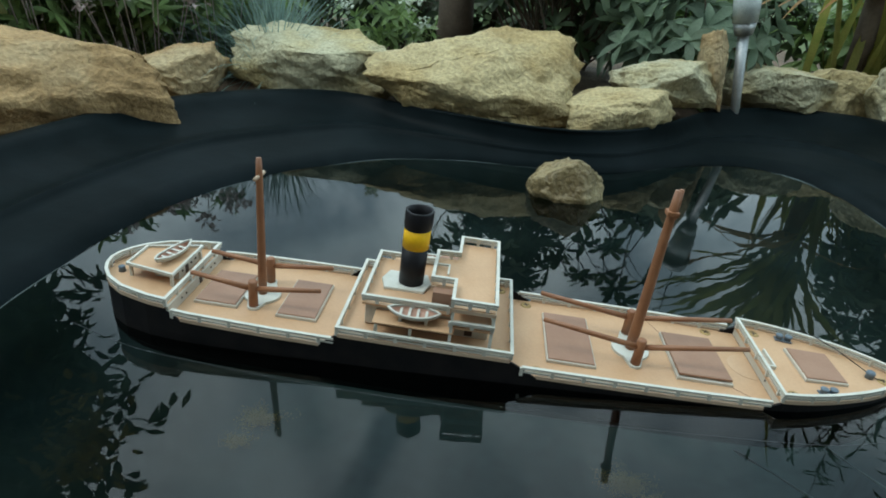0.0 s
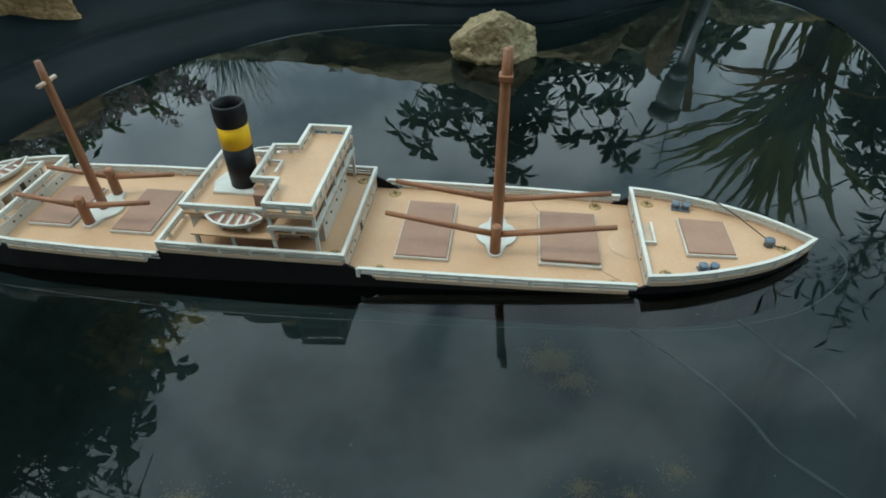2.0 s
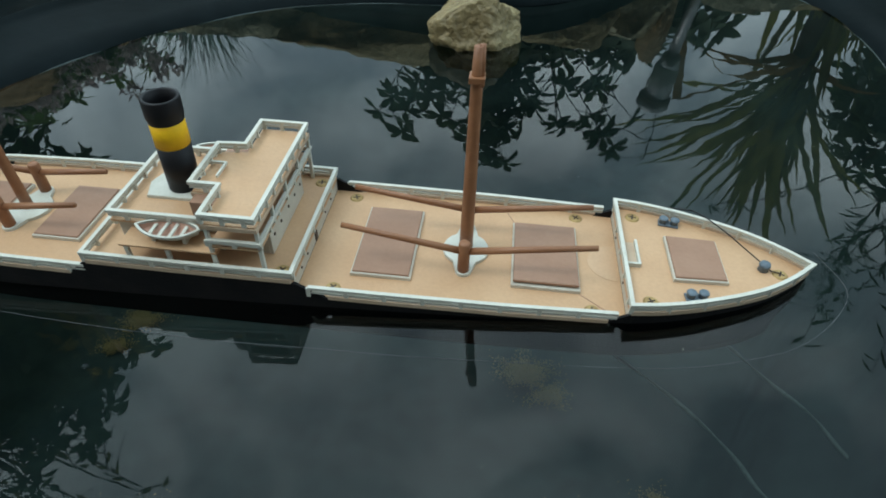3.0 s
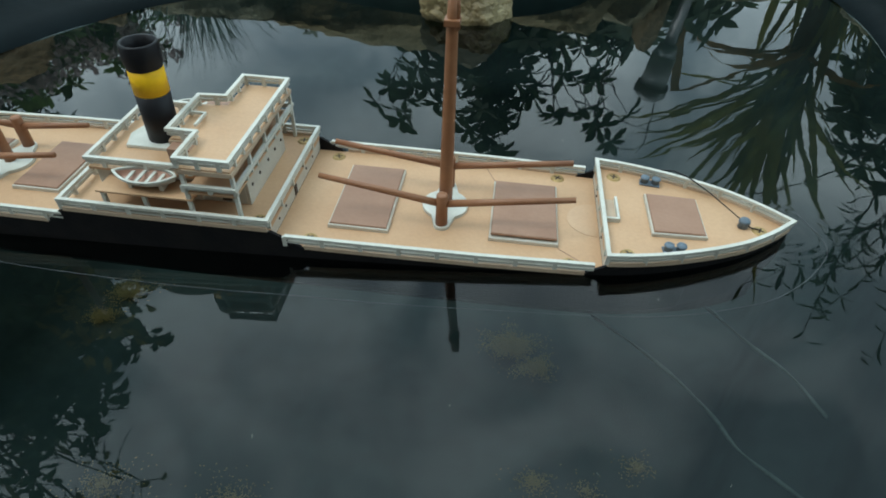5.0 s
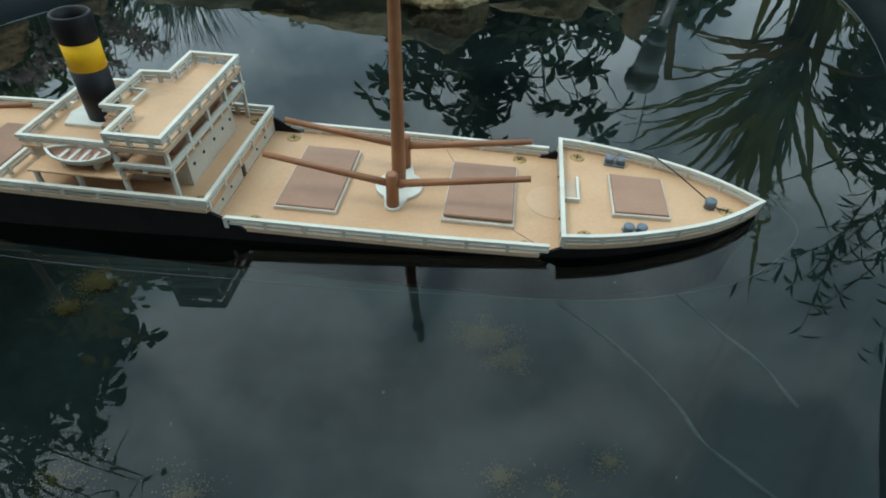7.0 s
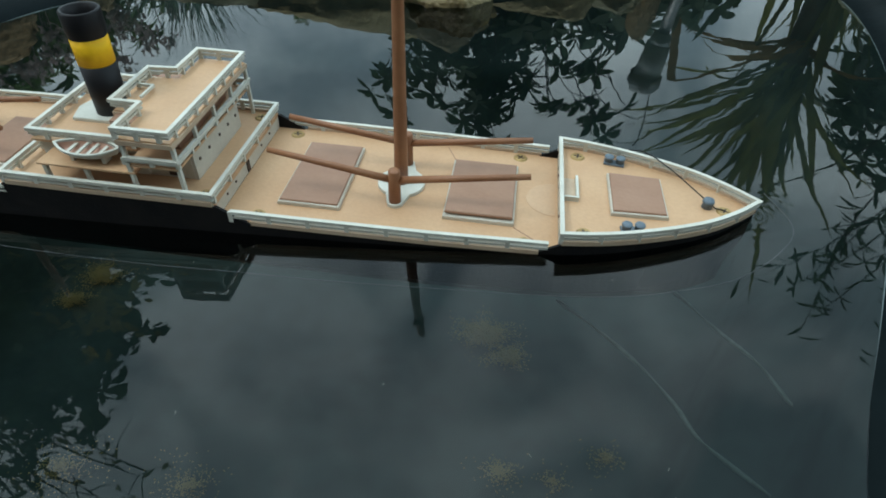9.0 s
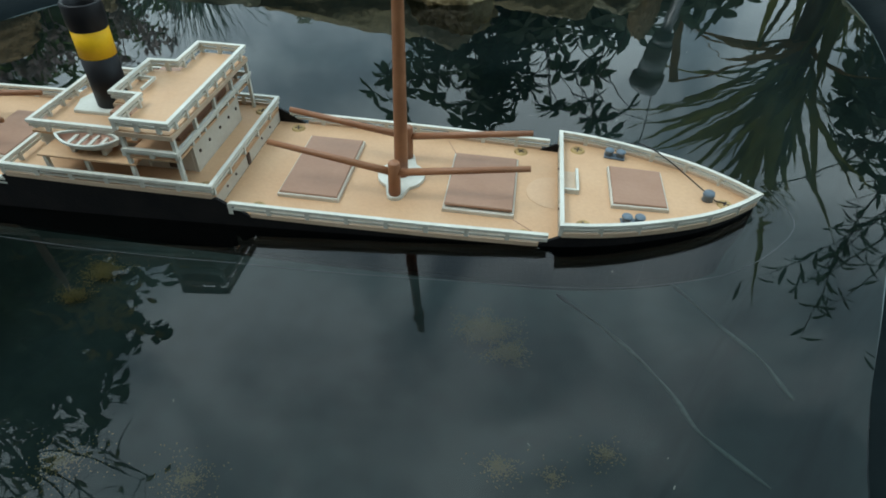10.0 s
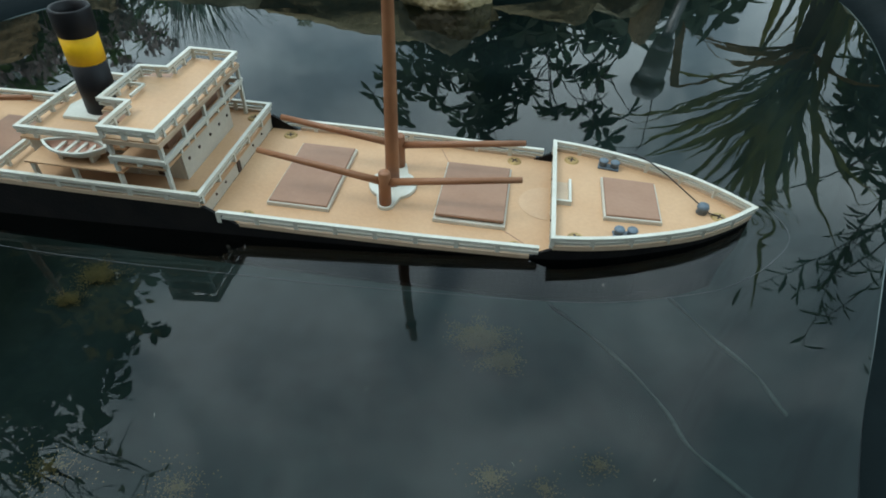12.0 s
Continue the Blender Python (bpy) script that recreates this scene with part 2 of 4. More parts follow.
def bar_along(path, z, wide, high, closed=False):
    """A square bar that follows a path in plan; path holds (x, y) or (x, y, z)."""
    pts = [Vector((p[0], p[1])) for p in path]
    n = len(pts)
    verts, faces = [], []
    for i, p in enumerate(pts):
        before = pts[i - 1] if (i > 0 or closed) else None
        after = pts[(i + 1) % n] if (i < n - 1 or closed) else None
        d1 = (p - before).normalized() if before is not None else (after - p).normalized()
        d2 = (after - p).normalized() if after is not None else d1
        n1, n2 = Vector((-d1.y, d1.x)), Vector((-d2.y, d2.x))
        m = (n1 + n2)
        m = m.normalized() if m.length > 1e-6 else n1
        k = 1 / max(0.5, m.dot(n1))
        zz = z + (path[i][2] if len(path[i]) > 2 else 0)
        for s, h in ((-1, 0), (1, 0), (1, 1), (-1, 1)):
            q = p + m * (s * wide / 2 * k)
            verts.append((q.x, q.y, zz + h * high))
    last = n if closed else n - 1
    for i in range(last):
        j = (i + 1) % n
        for k in range(4):
            k2 = (k + 1) % 4
            faces.append((i * 4 + k, j * 4 + k, j * 4 + k2, i * 4 + k2))
    if not closed:
        faces += [(3, 2, 1, 0), tuple((n - 1) * 4 + k for k in range(4))]
    bm = bmesh.new()
    vs = [bm.verts.new(v) for v in verts]
    for f in faces:
        bm.faces.new([vs[k] for k in f])
    bmesh.ops.recalc_face_normals(bm, faces=bm.faces[:])
    return bm


def closed_spline(points, count):
    pts = [Vector(p) for p in points]
    n = len(pts)
    out = []
    for i in range(count):
        u = i / count * n
        k, f = int(u), u - int(u)
        p0, p1, p2, p3 = (pts[(k + j) % n] for j in (-1, 0, 1, 2))
        out.append(0.5 * ((2 * p1) + (p2 - p0) * f + (2 * p0 - 5 * p1 + 4 * p2 - p3) * f * f + (3 * p1 - p0 - 3 * p2 + p3) * f ** 3))
    return out


# ---- the pond: a moulded liner, water and the ground round it ----
WATERLINE = [(-0.37, -0.10), (-0.375, 0.0), (-0.365, 0.12), (-0.325, 0.24), (-0.25, 0.335), (-0.16, 0.405), (-0.05, 0.432), (0.06, 0.430), (0.15, 0.435),
             (0.235, 0.480), (0.315, 0.522), (0.390, 0.528), (0.445, 0.485), (0.472, 0.395), (0.470, 0.285), (0.435, 0.135), (0.382, 0.008), (0.345, -0.075), (0.308, -0.16), (0.265, -0.30), (0.15, -0.42), (0.0, -0.47), (-0.16, -0.46), (-0.29, -0.37), (-0.36, -0.24)]
RIM = [(-0.60, -0.08), (-0.57, 0.06), (-0.545, 0.24), (-0.495, 0.42), (-0.40, 0.53), (-0.27, 0.578), (-0.12, 0.518), (0.05, 0.464), (0.175, 0.490),
       (0.265, 0.575), (0.37, 0.695), (0.51, 0.760), (0.65, 0.745), (0.715, 0.62), (0.705, 0.42), (0.64, 0.18), (0.54, -0.03), (0.47, -0.14), (0.43, -0.26), (0.36, -0.43), (0.20, -0.55), (0.0, -0.61), (-0.22, -0.60), (-0.42, -0.49), (-0.55, -0.28)]
COUNT = 200
line_w, line_r = closed_spline(WATERLINE, COUNT), closed_spline(RIM, COUNT)
mid = Vector((0.05, 0.05))
profile = []
for i in range(COUNT):
    w, r = line_w[i], line_r[i]
    out = (r - mid).normalized()
    ring = [(mid + (w - mid) * 0.45, -0.215), (mid + (w - mid) * 0.74, -0.205), (mid + (w - mid) * 0.82, -0.19), (mid + (w - mid) * 0.86, -0.11), (mid + (w - mid) * 0.90, -0.095),
            (mid + (w - mid) * 0.965, -0.085), (mid + (w - mid) * 0.985, -0.05), (w, 0.0), (w.lerp(r, 0.16), 0.010), (w.lerp(r, 0.40), 0.016), (w.lerp(r, 0.455), 0.0195), (w.lerp(r, 0.468), 0.0235), (w.lerp(r, 0.485), 0.0235), (w.lerp(r, 0.50), 0.0205), (w.lerp(r, 0.62), 0.022), (w.lerp(r, 0.78), 0.029),
            (w.lerp(r, 0.86), 0.036), (w.lerp(r, 0.90), 0.0425), (w.lerp(r, 0.94), 0.0475), (r - out * 0.004, 0.0500), (r + out * 0.006, 0.0500), (r + out * 0.016, 0.0470), (r + out * 0.024, 0.040), (r + out * 0.028, 0.030), (r + out * 0.030, 0.012)]
    profile.append(ring)
verts, faces = [], []
for ring in profile:
    for q, z in ring:
        wob = 0.0025 * noise.noise(Vector((q.x * 9, q.y * 9, z * 20))) if z < 0.04 else 0
        verts.append((q.x, q.y, z + wob))
K = len(profile[0])
for i in range(COUNT):
    j = (i + 1) % COUNT
    for k in range(K - 1):
        faces.append((i * K + k, j * K + k, j * K + k + 1, i * K + k + 1))
verts.append((mid.x, mid.y, -0.218))
for i in range(COUNT):
    faces.append((i * K, len(verts) - 1, ((i + 1) % COUNT) * K))
me = raw("pond_liner", verts, faces)
me.materials.append(LINER)
me.materials.append(MURK_BOTTOM)
for p in me.polygons:
    p.material_index = 1 if p.center.z < -0.015 else 0
liner = mesh_object("pond_liner", me, None, True)
tagged(liner, "black moulded plastic pond liner with a rolled rim and ridges", "pond liner", kind="structure")

# ground: one sheet with a hole for the pond, out to the horizon
verts, faces = [], []
rings = [0.026, 0.10, 0.25, 0.6, 1.5, 4, 12, 60, 400]
for i in range(COUNT):
    r = line_r[i]
    out = (r - mid).normalized()
    for k, d in enumerate(rings):
        q = r + out * d
        z = 0.022 + (0.012 * noise.noise(Vector((q.x * 7, q.y * 7, 0))) if 0 < k < 5 else 0)
        verts.append((q.x, q.y, z))
K = len(rings)
for i in range(COUNT):
    j = (i + 1) % COUNT
    for k in range(K - 1):
        faces.append((i * K + k, j * K + k, j * K + k + 1, i * K + k + 1))
me = raw("ground", verts, faces)
me.materials.append(SOIL)
me.materials.append(LAWN)
for p in me.polygons:
    p.material_index = 1 if (p.center - Vector((0.05, 0.05, 0))).length > 2.2 else 0
tagged(mesh_object("ground", me, None, True), "dark garden soil running out into rough lawn", "ground", kind="structure")


# ---- stones ----
def stone_mesh(seed, half, cuts=18, rough=0.055):
    rnd = random.Random(seed)
    bm = bmesh.new()
    bmesh.ops.create_icosphere(bm, subdivisions=5, radius=1.45)
    planes = []
    for _ in range(cuts):
        d = Vector((rnd.gauss(0, 1), rnd.gauss(0, 1), rnd.gauss(0, 0.8))).normalized()
        planes.append((d, rnd.uniform(0.72, 1.0)))
    for d in (Vector((0, 0, 1)), Vector((0, 0, -1)), Vector((1, 0, 0)), Vector((-1, 0, 0)), Vector((0, 1, 0)), Vector((0, -1, 0))):
        lean = Vector((rnd.uniform(-0.22, 0.22), rnd.uniform(-0.22, 0.22), rnd.uniform(-0.22, 0.22)))
        planes.append(((d + lean).normalized(), rnd.uniform(0.80, 0.95)))
    off = Vector((seed * 3.7, seed * 1.3, seed * 0.7))
    for v in bm.verts:
        p = v.co.copy()
        for _ in range(2):
            for d, lim in planes:
                k = p.dot(d) - lim
                if k > 0:
                    p -= d * k
        n = p.normalized()
        size = (noise.fractal(p * 1.6 + off, 1.0, 2.1, 3) * 0.10 + noise.fractal(p * 7 + off, 0.55, 2.1, 5) * rough)
        p += n * size
        v.co = Vector((p.x * half[0], p.y * half[1], p.z * half[2]))
    return to_mesh("stone", bm)


def stone(seed, x, y, z, half, turn, mat, label, tip=(0, 0), name="edging_stone"):
    ob = mesh_object(name, stone_mesh(seed, half), mat, True)
    ob.matrix_basis = pose(x, y, z, tip[0], tip[1], turn)
    return tagged(ob, label, "stone", "stones round the pond")


stone(1, -0.620, 0.375, 0.062, (0.185, 0.115, 0.076), 30, STONE_OCHRE, "rough ochre limestone block on the pond rim", (0, 10))
stone(2, -0.515, 0.560, 0.060, (0.072, 0.055, 0.046), 30, STONE_OCHRE, "small wedge-shaped tan limestone on the pond rim", (0, -14))
stone(3, -0.330, 0.655, 0.080, (0.180, 0.090, 0.056), -4, STONE_PALE, "long flat-topped pale limestone slab on the pond rim", (20, 2))
stone(4, -0.045, 0.600, 0.082, (0.172, 0.118, 0.072), -8, STONE, "largest golden limestone boulder leaning over the pond rim", (13, 7))
stone(5, 0.182, 0.570, 0.056, (0.102, 0.062, 0.044), 14, STONE, "squat golden limestone lump on the pond rim", (0, -6))
stone(6, 0.270, 0.690, 0.088, (0.095, 0.055, 0.042), -6, STONE_PALE, "flat-topped limestone with a fractured face")
stone(7, 0.352, 0.715, 0.116, (0.022, 0.040, 0.070), 10, STONE_OCHRE, "thin upright limestone shard beside the garden light", (0, -12))
stone(8, 0.500, 0.805, 0.074, (0.128, 0.065, 0.050), 4, STONE_PALE, "pale limestone block at the back of the pond")
stone(9, 0.620, 0.820, 0.076, (0.085, 0.060, 0.054), -6, STONE, "blocky tan limestone at the back of the pond")
stone(10, 0.735, 0.765, 0.088, (0.080, 0.070, 0.070), -30, STONE_PALE, "pale rounded limestone on the pond rim")
stone(11, 0.770, 0.570, 0.110, (0.080, 0.150, 0.110), 6, STONE, "long limestone block along the pond's side")
stone(12, 0.765, 0.310, 0.070, (0.075, 0.120, 0.055), -6, STONE_OCHRE, "ochre limestone block along the pond's side")
stone(13, -0.700, 0.100, 0.065, (0.080, 0.130, 0.060), 4, STONE_OCHRE, "broad ochre limestone along the pond's side")
stone(14, 0.084, 0.338, 0.006, (0.052, 0.042, 0.044), 12, STONE_WET, "small golden limestone standing in the shallow water", name="water_stone")


# ---- the model ship ----
ship = new("model_ship")
tagged(ship, "toy cargo steamer with black hull, tan decks and white rails afloat", "model ship")
ship.matrix_basis = pose(0, 0, -0.0015, 0, 2.57, 0)

SECTIONS = {"poop": (-0.300, -0.2345, 0.0188), "aft_well": (-0.2345, -0.110, 0.0105), "bridge": (-0.110, 0.0110, 0.0205), "fore_well": (0.0110, 0.197, 0.0105), "forecastle": (0.197, 0.306, 0.0184)}


def half_width(x):
    """The hull's half beam along its length: round stern, long straight side, fine bow."""
    keys = [(-0.300, 0.0), (-0.2985, 0.009), (-0.294, 0.018), (-0.286, 0.0275), (-0.272, 0.0365), (-0.25, 0.0435), (-0.22, 0.0478), (-0.16, 0.0505), (-0.06, 0.0515), (0.06, 0.0510), (0.13, 0.0500), (0.196, 0.0474), (0.22, 0.0437), (0.245, 0.0365), (0.273, 0.0250), (0.2925, 0.0122), (0.306, 0.0)]
    for (xa, wa), (xb, wb) in zip(keys, keys[1:]):
        if xa <= x <= xb:
            f = (x - xa) / (xb - xa)
            if 0.19 < x:
                # a fair curve through the bow's widths
                i = keys.index((xa, wa))
                ma = (wb - keys[i - 1][1]) / (xb - keys[i - 1][0])
                mb = (keys[i + 2][1] - wa) / (keys[i + 2][0] - xa) if i + 2 < len(keys) else -1.02
                h = xb - xa
                return (2 * f ** 3 - 3 * f * f + 1) * wa + (f ** 3 - 2 * f * f + f) * h * ma + (3 * f * f - 2 * f ** 3) * wb + (f ** 3 - f * f) * h * mb
            return wa + (wb - wa) * f
    return 0.0


def stations(x0, x1, step=0.012):
    xs = [x0]
    if x0 < -0.29:
        xs += [-0.2995, -0.2985, -0.296, -0.294, -0.290, -0.286, -0.279, -0.272]
    x = xs[-1] + step
    while x < x1 - step * 0.6:
        xs.append(x)
        x += step if x < 0.19 else step * 0.5
    if x1 > 0.29:
        xs = [q for q in xs if q < 0.288] + [0.2925, 0.297, 0.301]
    return xs + [x1]


def side(x0, x1, sign, inset=0.0):
    return [(x, sign * max(half_width(x) - inset, 0.0)) for x in stations(x0, x1)]


def deck_outline(x0, x1, inset):
    near, far = side(x0, x1, -1, inset), side(x0, x1, 1, inset)
    ring = near + far[::-1]
    clean = []
    for p in ring:
        if not clean or (Vector(p) - Vector(clean[-1])).length > 1e-5:
            clean.append(p)
    if (Vector(clean[0]) - Vector(clean[-1])).length < 1e-5:
        clean.pop()
    return clean


# hull: black sides that step up at poop, bridge and forecastle
TOPS = [(-0.300, 0.0178), (-0.2985, 0.0178), (-0.294, 0.0178), (-0.286, 0.0178), (-0.272, 0.0178), (-0.25, 0.0178), (-0.238, 0.0178), (-0.224, 0.0096), (-0.19, 0.0096), (-0.16, 0.0096), (-0.124, 0.0096), (-0.112, 0.0195), (-0.08, 0.0195), (-0.03, 0.0195), (0.0125, 0.0195), (0.030, 0.0097), (0.07, 0.0097), (0.11, 0.0097), (0.15, 0.0097), (0.184, 0.0097), (0.198, 0.0174), (0.21, 0.0174)] + [(0.216 + 0.006 * k, 0.0174) for k in range(14)] + [(0.3000, 0.0174), (0.3055, 0.0174)]
verts, faces = [], []
for x, top in TOPS:
    w = max(half_width(x), 0.0004)
    inner = max(w - 0.0018, 0.0001)
    for s in (-1, 1):
        verts += [(x, s * inner, -0.004), (x, s * inner, top), (x, s * w, top), (x, s * w, -0.002), (x - 0.004 * (x > 0.25), s * w * 0.96, -0.02), (x * 0.985, s * w * 0.7, -0.036)]
for i in range(len(TOPS) - 1):
    a, b = i * 12, (i + 1) * 12
    for k in range(5):
        faces.append((a + k, a + k + 1, b + k + 1, b + k))
        faces.append((a + 6 + k + 1, a + 6 + k, b + 6 + k, b + 6 + k + 1))
    faces.append((a + 5, a + 11, b + 11, b + 5))
part("hull", raw("hull", verts, faces), HULL, ship, "matt black hull with stepped sides")

# the water lies round the hull, which shuts it out
shore = [line_w[i].lerp(line_r[i], 0.10) for i in range(COUNT)]
first = next(i for i in range(COUNT) if shore[i - 1].y < 0 <= shore[i].y)
shore = shore[first:] + shore[:first]
beyond, before = [p.to_tuple() for p in shore if p.y >= 0], [p.to_tuple() for p in shore if p.y < 0]
ends = [((p[0] * q[1] - q[0] * p[1]) / (q[1] - p[1]), 0.0) for p, q in ((beyond[0], before[-1]), (beyond[-1], before[0]))]
beyond, before = [ends[0]] + beyond + [ends[1]], [ends[1]] + before + [ends[0]]
bm = bmesh.new()
stern, stem = (-0.2994, 0.0), (0.3050, 0.0)
for loop in (beyond + [stem] + side(-0.2985, 0.303, 1, 0.0009)[::-1] + [stern], before + [stern] + side(-0.2985, 0.303, -1, 0.0009) + [stem]):
    face = bm.faces.new([bm.verts.new((x, y, 0.0)) for x, y in loop])
    face.normal_update()
    if face.normal.z < 0:
        face.normal_flip()
bmesh.ops.triangulate(bm, faces=bm.faces[:], ngon_method="EAR_CLIP")
water = mesh_object("water", bm, WATER)
tagged(water, "still dark clear pond water mirroring sky and plants", "water", kind="structure")

STANCHION = to_mesh("stanchion", box(-0.0012, 0.0012, -0.0008, 0.0008, 0, 0.0062))
STANCHION.materials.append(WHITE)


def railing(parent, path, z, high=0.0072, gap=0.016, closed=False, name="railing"):
    """A top rail with a lower rail and stanchions between."""
    top = part(name, bar_along(path, z + high - 0.0019, 0.0023, 0.0019, closed), WHITE, parent)
    part("lower_rail", bar_along(path, z + high * 0.36, 0.0013, 0.0013, closed), WHITE, top)
    pts = [Vector(p[:2]) for p in path] + ([Vector(path[0][:2])] if closed else [])
    run = 0.0
    for p, q in zip(pts, pts[1:]):
        d = q - p
        while run <= d.length:
            c = p + d.normalized() * run if d.length else p
            part("stanchion", STANCHION, None, top, at=Matrix.Translation((c.x, c.y, z)) @ Matrix.Diagonal((1, 1, (high - 0.001) / 0.0062, 1)))
            run += gap
        run -= d.length
    return top


def bulkhead(x, z0, z1, inset, label, face=1, door=None, holes=()):
    wall = part("bulkhead", box(x - 0.0009, x + 0.0009, -half_width(x) + inset, half_width(x) - inset, z0, z1, 0.0002), WALL, ship, label)
    if door is not None:
        part("door", box(x + face * 0.0009, x + face * 0.0016, door - 0.0018, door + 0.0018, z0 + 0.001, z1 - 0.002, 0.0002), DARK, wall)
    for y in holes:
        v, f = tube_data([(x + face * 0.0006, y, (z0 + z1) / 2 + 0.0005), (x + face * 0.0014, y, (z0 + z1) / 2 + 0.0005)], 0.0008, 8)
        part("porthole", raw("porthole", v, f), DARK, wall)


for name, (x0, x1, z) in SECTIONS.items():
    part("deck", prism(deck_outline(x0, x1, 0.0012), z - 0.0022, z), DECK, ship, "smooth tan painted deck")
    base = {"poop": 0.0177, "aft_well": 0.0095, "bridge": 0.0194, "fore_well": 0.0096, "forecastle": 0.0173}[name]
    cut0, cut1 = {"aft_well": (0.011, 0.0125), "fore_well": (0.0195, 0.0105)}.get(name, (0.0006, 0.0006))
    for s in (-1, 1):
        part("sheer_strake", bar_along(side(x0 + cut0, x1 - cut1, s, 0.0004), base, 0.0014, z + 0.0016 - base), SHEER, ship)
    if name in ("poop", "bridge", "forecastle"):
        if name == "bridge":
            ring = side(x0, x1, -1, 0.0006) + side(x0, x1, 1, 0.0006)[::-1]
            railing(ship, ring, z, 0.0073, 0.0205, True)
        elif name == "poop":
            ring = side(x0, x1, -1, 0.0006)[::-1] + side(x0, x1, 1, 0.0006)[1:]
            railing(ship, ring, z, 0.0070, 0.0205, True)
        else:
            ring = side(x0, x1, -1, 0.0006) + side(x0, x1, 1, 0.0006)[::-1][1:]
            railing(ship, ring, z, 0.0070, 0.0205, True)
    else:
        for s in (-1, 1):
            railing(ship, side(x0 + (0.0085 if name == "fore_well" else 0.0045), x1 - (0.0060 if name == "fore_well" else 0.0020), s, 0.0006), z, 0.0075, 0.0215)

bulkhead(0.0100, 0.0105, 0.0202, 0.0008, "cream front wall of the bridge deck", 1, -0.004, (-0.034, -0.022, 0.018, 0.032))
bulkhead(0.1980, 0.0105, 0.0182, 0.0008, "cream wall below the forecastle", -1, None, (-0.02, 0.02))
bulkhead(-0.2335, 0.0105, 0.0186, 0.0008, "cream front wall of the poop", 1, 0.004, (-0.026, -0.019, 0.022, 0.029))
bulkhead(-0.1092, 0.0105, 0.0202, 0.0008, "cream rear wall of the bridge deck", -1)


def hatch(xa, xb, ya, yb, z, tilt=0.0):
    """Cream coaming with a brown cover; ya and yb are the half widths at its two ends."""
    c = 0.0010
    coaming = part("hatch", prism([(xa - c, -ya - c), (xb + c, -yb - c), (xb + c, yb + c), (xa - c, ya + c)], z - 0.0002, z + 0.0025, 0.0007), WALL, ship, "cream coaming round a brown hatch cover")
    cover = part("cover", prism([(xa, -ya), (xb, -yb), (xb, yb), (xa, ya)], z + 0.0020, z + 0.0036, 0.0007), BROWN, coaming, "flat brown hatch cover")
    if tilt:
        cover.matrix_basis = pose(0, 0, 0.0008, tilt, 0, 0)


hatch(0.0395, 0.0732, 0.0305, 0.0305, 0.0105)
hatch(0.1335, 0.1715, 0.0275, 0.0275, 0.0105, -2.0)
hatch(0.2255, 0.2545, 0.0182, 0.0172, 0.0184)
hatch(-0.2240, -0.1935, 0.0225, 0.0225, 0.0105)
hatch(-0.1610, -0.1325, 0.0250, 0.0250, 0.0105)


def mast(x, z, top, stout, spread, reach_fore, reach_aft, lift, tree, tree_label):
    """A raked-free mast on a white base, two derrick posts and four booms."""
    ring = []
    for k in range(48):
        ang = 2 * math.pi * k / 48
        r = 0.0140
        px, py = r * math.cos(ang), r * math.sin(ang)
        if abs(math.sin(ang)) > 0.90:
            py = math.copysign(spread + 0.0045 * math.sqrt(max(0, 1 - (math.cos(ang) / 0.44) ** 2)), py)
            px = math.cos(ang) / 0.44 * 0.0048
        ring.append((x + px, py))
    base = part("mast_base", prism(ring, z, z + 0.0022, 0.0005), WHITE, ship, "white moulded mast foot")
    pole = part("mast", tube([(x, 0, z), (x, 0, z + 0.018), (x, 0, tree), (x, 0, top)], [0.0042 * stout, 0.0040 * stout, 0.0030 * stout, 0.0024 * stout], 14), MAST, ship, "reddish brown mast", True)
    if tree_label == "cross":
        part("crosstree", tube([(x, -0.0085, tree), (x, 0.0085, tree)], 0.0014, 8), SHEER, pole, "pale short cross bar", True)
    else:
        part("crosstree", box(x - 0.004, x + 0.004, -0.0042, 0.0042, tree - 0.0018, tree + 0.0016, 0.0006), MAST, pole)
        part("topmast", tube([(x + 0.0018, 0, tree - 0.004), (x + 0.0018, 0, top + 0.001)], [0.0022, 0.0016], 10), MAST, pole, "", True)
    for s in (-1, 1):
        post = part("derrick_post", tube([(x, s * spread, z), (x, s * spread, z + 0.0225), (x, s * spread, z + 0.0235)], [0.0036, 0.0034, 0.0026], 12), MAST, ship, "short brown derrick post", True)
        for tipx in (x + reach_fore, x - reach_aft):
            part("boom", tube([(x, s * spread, z + 0.0165), (tipx, s * spread * 0.95, z + lift)], [0.0022, 0.0017], 10), MAST, post, "slim brown cargo boom", True)


mast(0.1040, 0.0105, 0.1405, 1.0, 0.0195, 0.0745, 0.0715, 0.0275, 0.1245, "block")
mast(-0.1812, 0.0105, 0.1222, 0.82, 0.0185, 0.0505, 0.047, 0.0225, 0.1090, "cross")

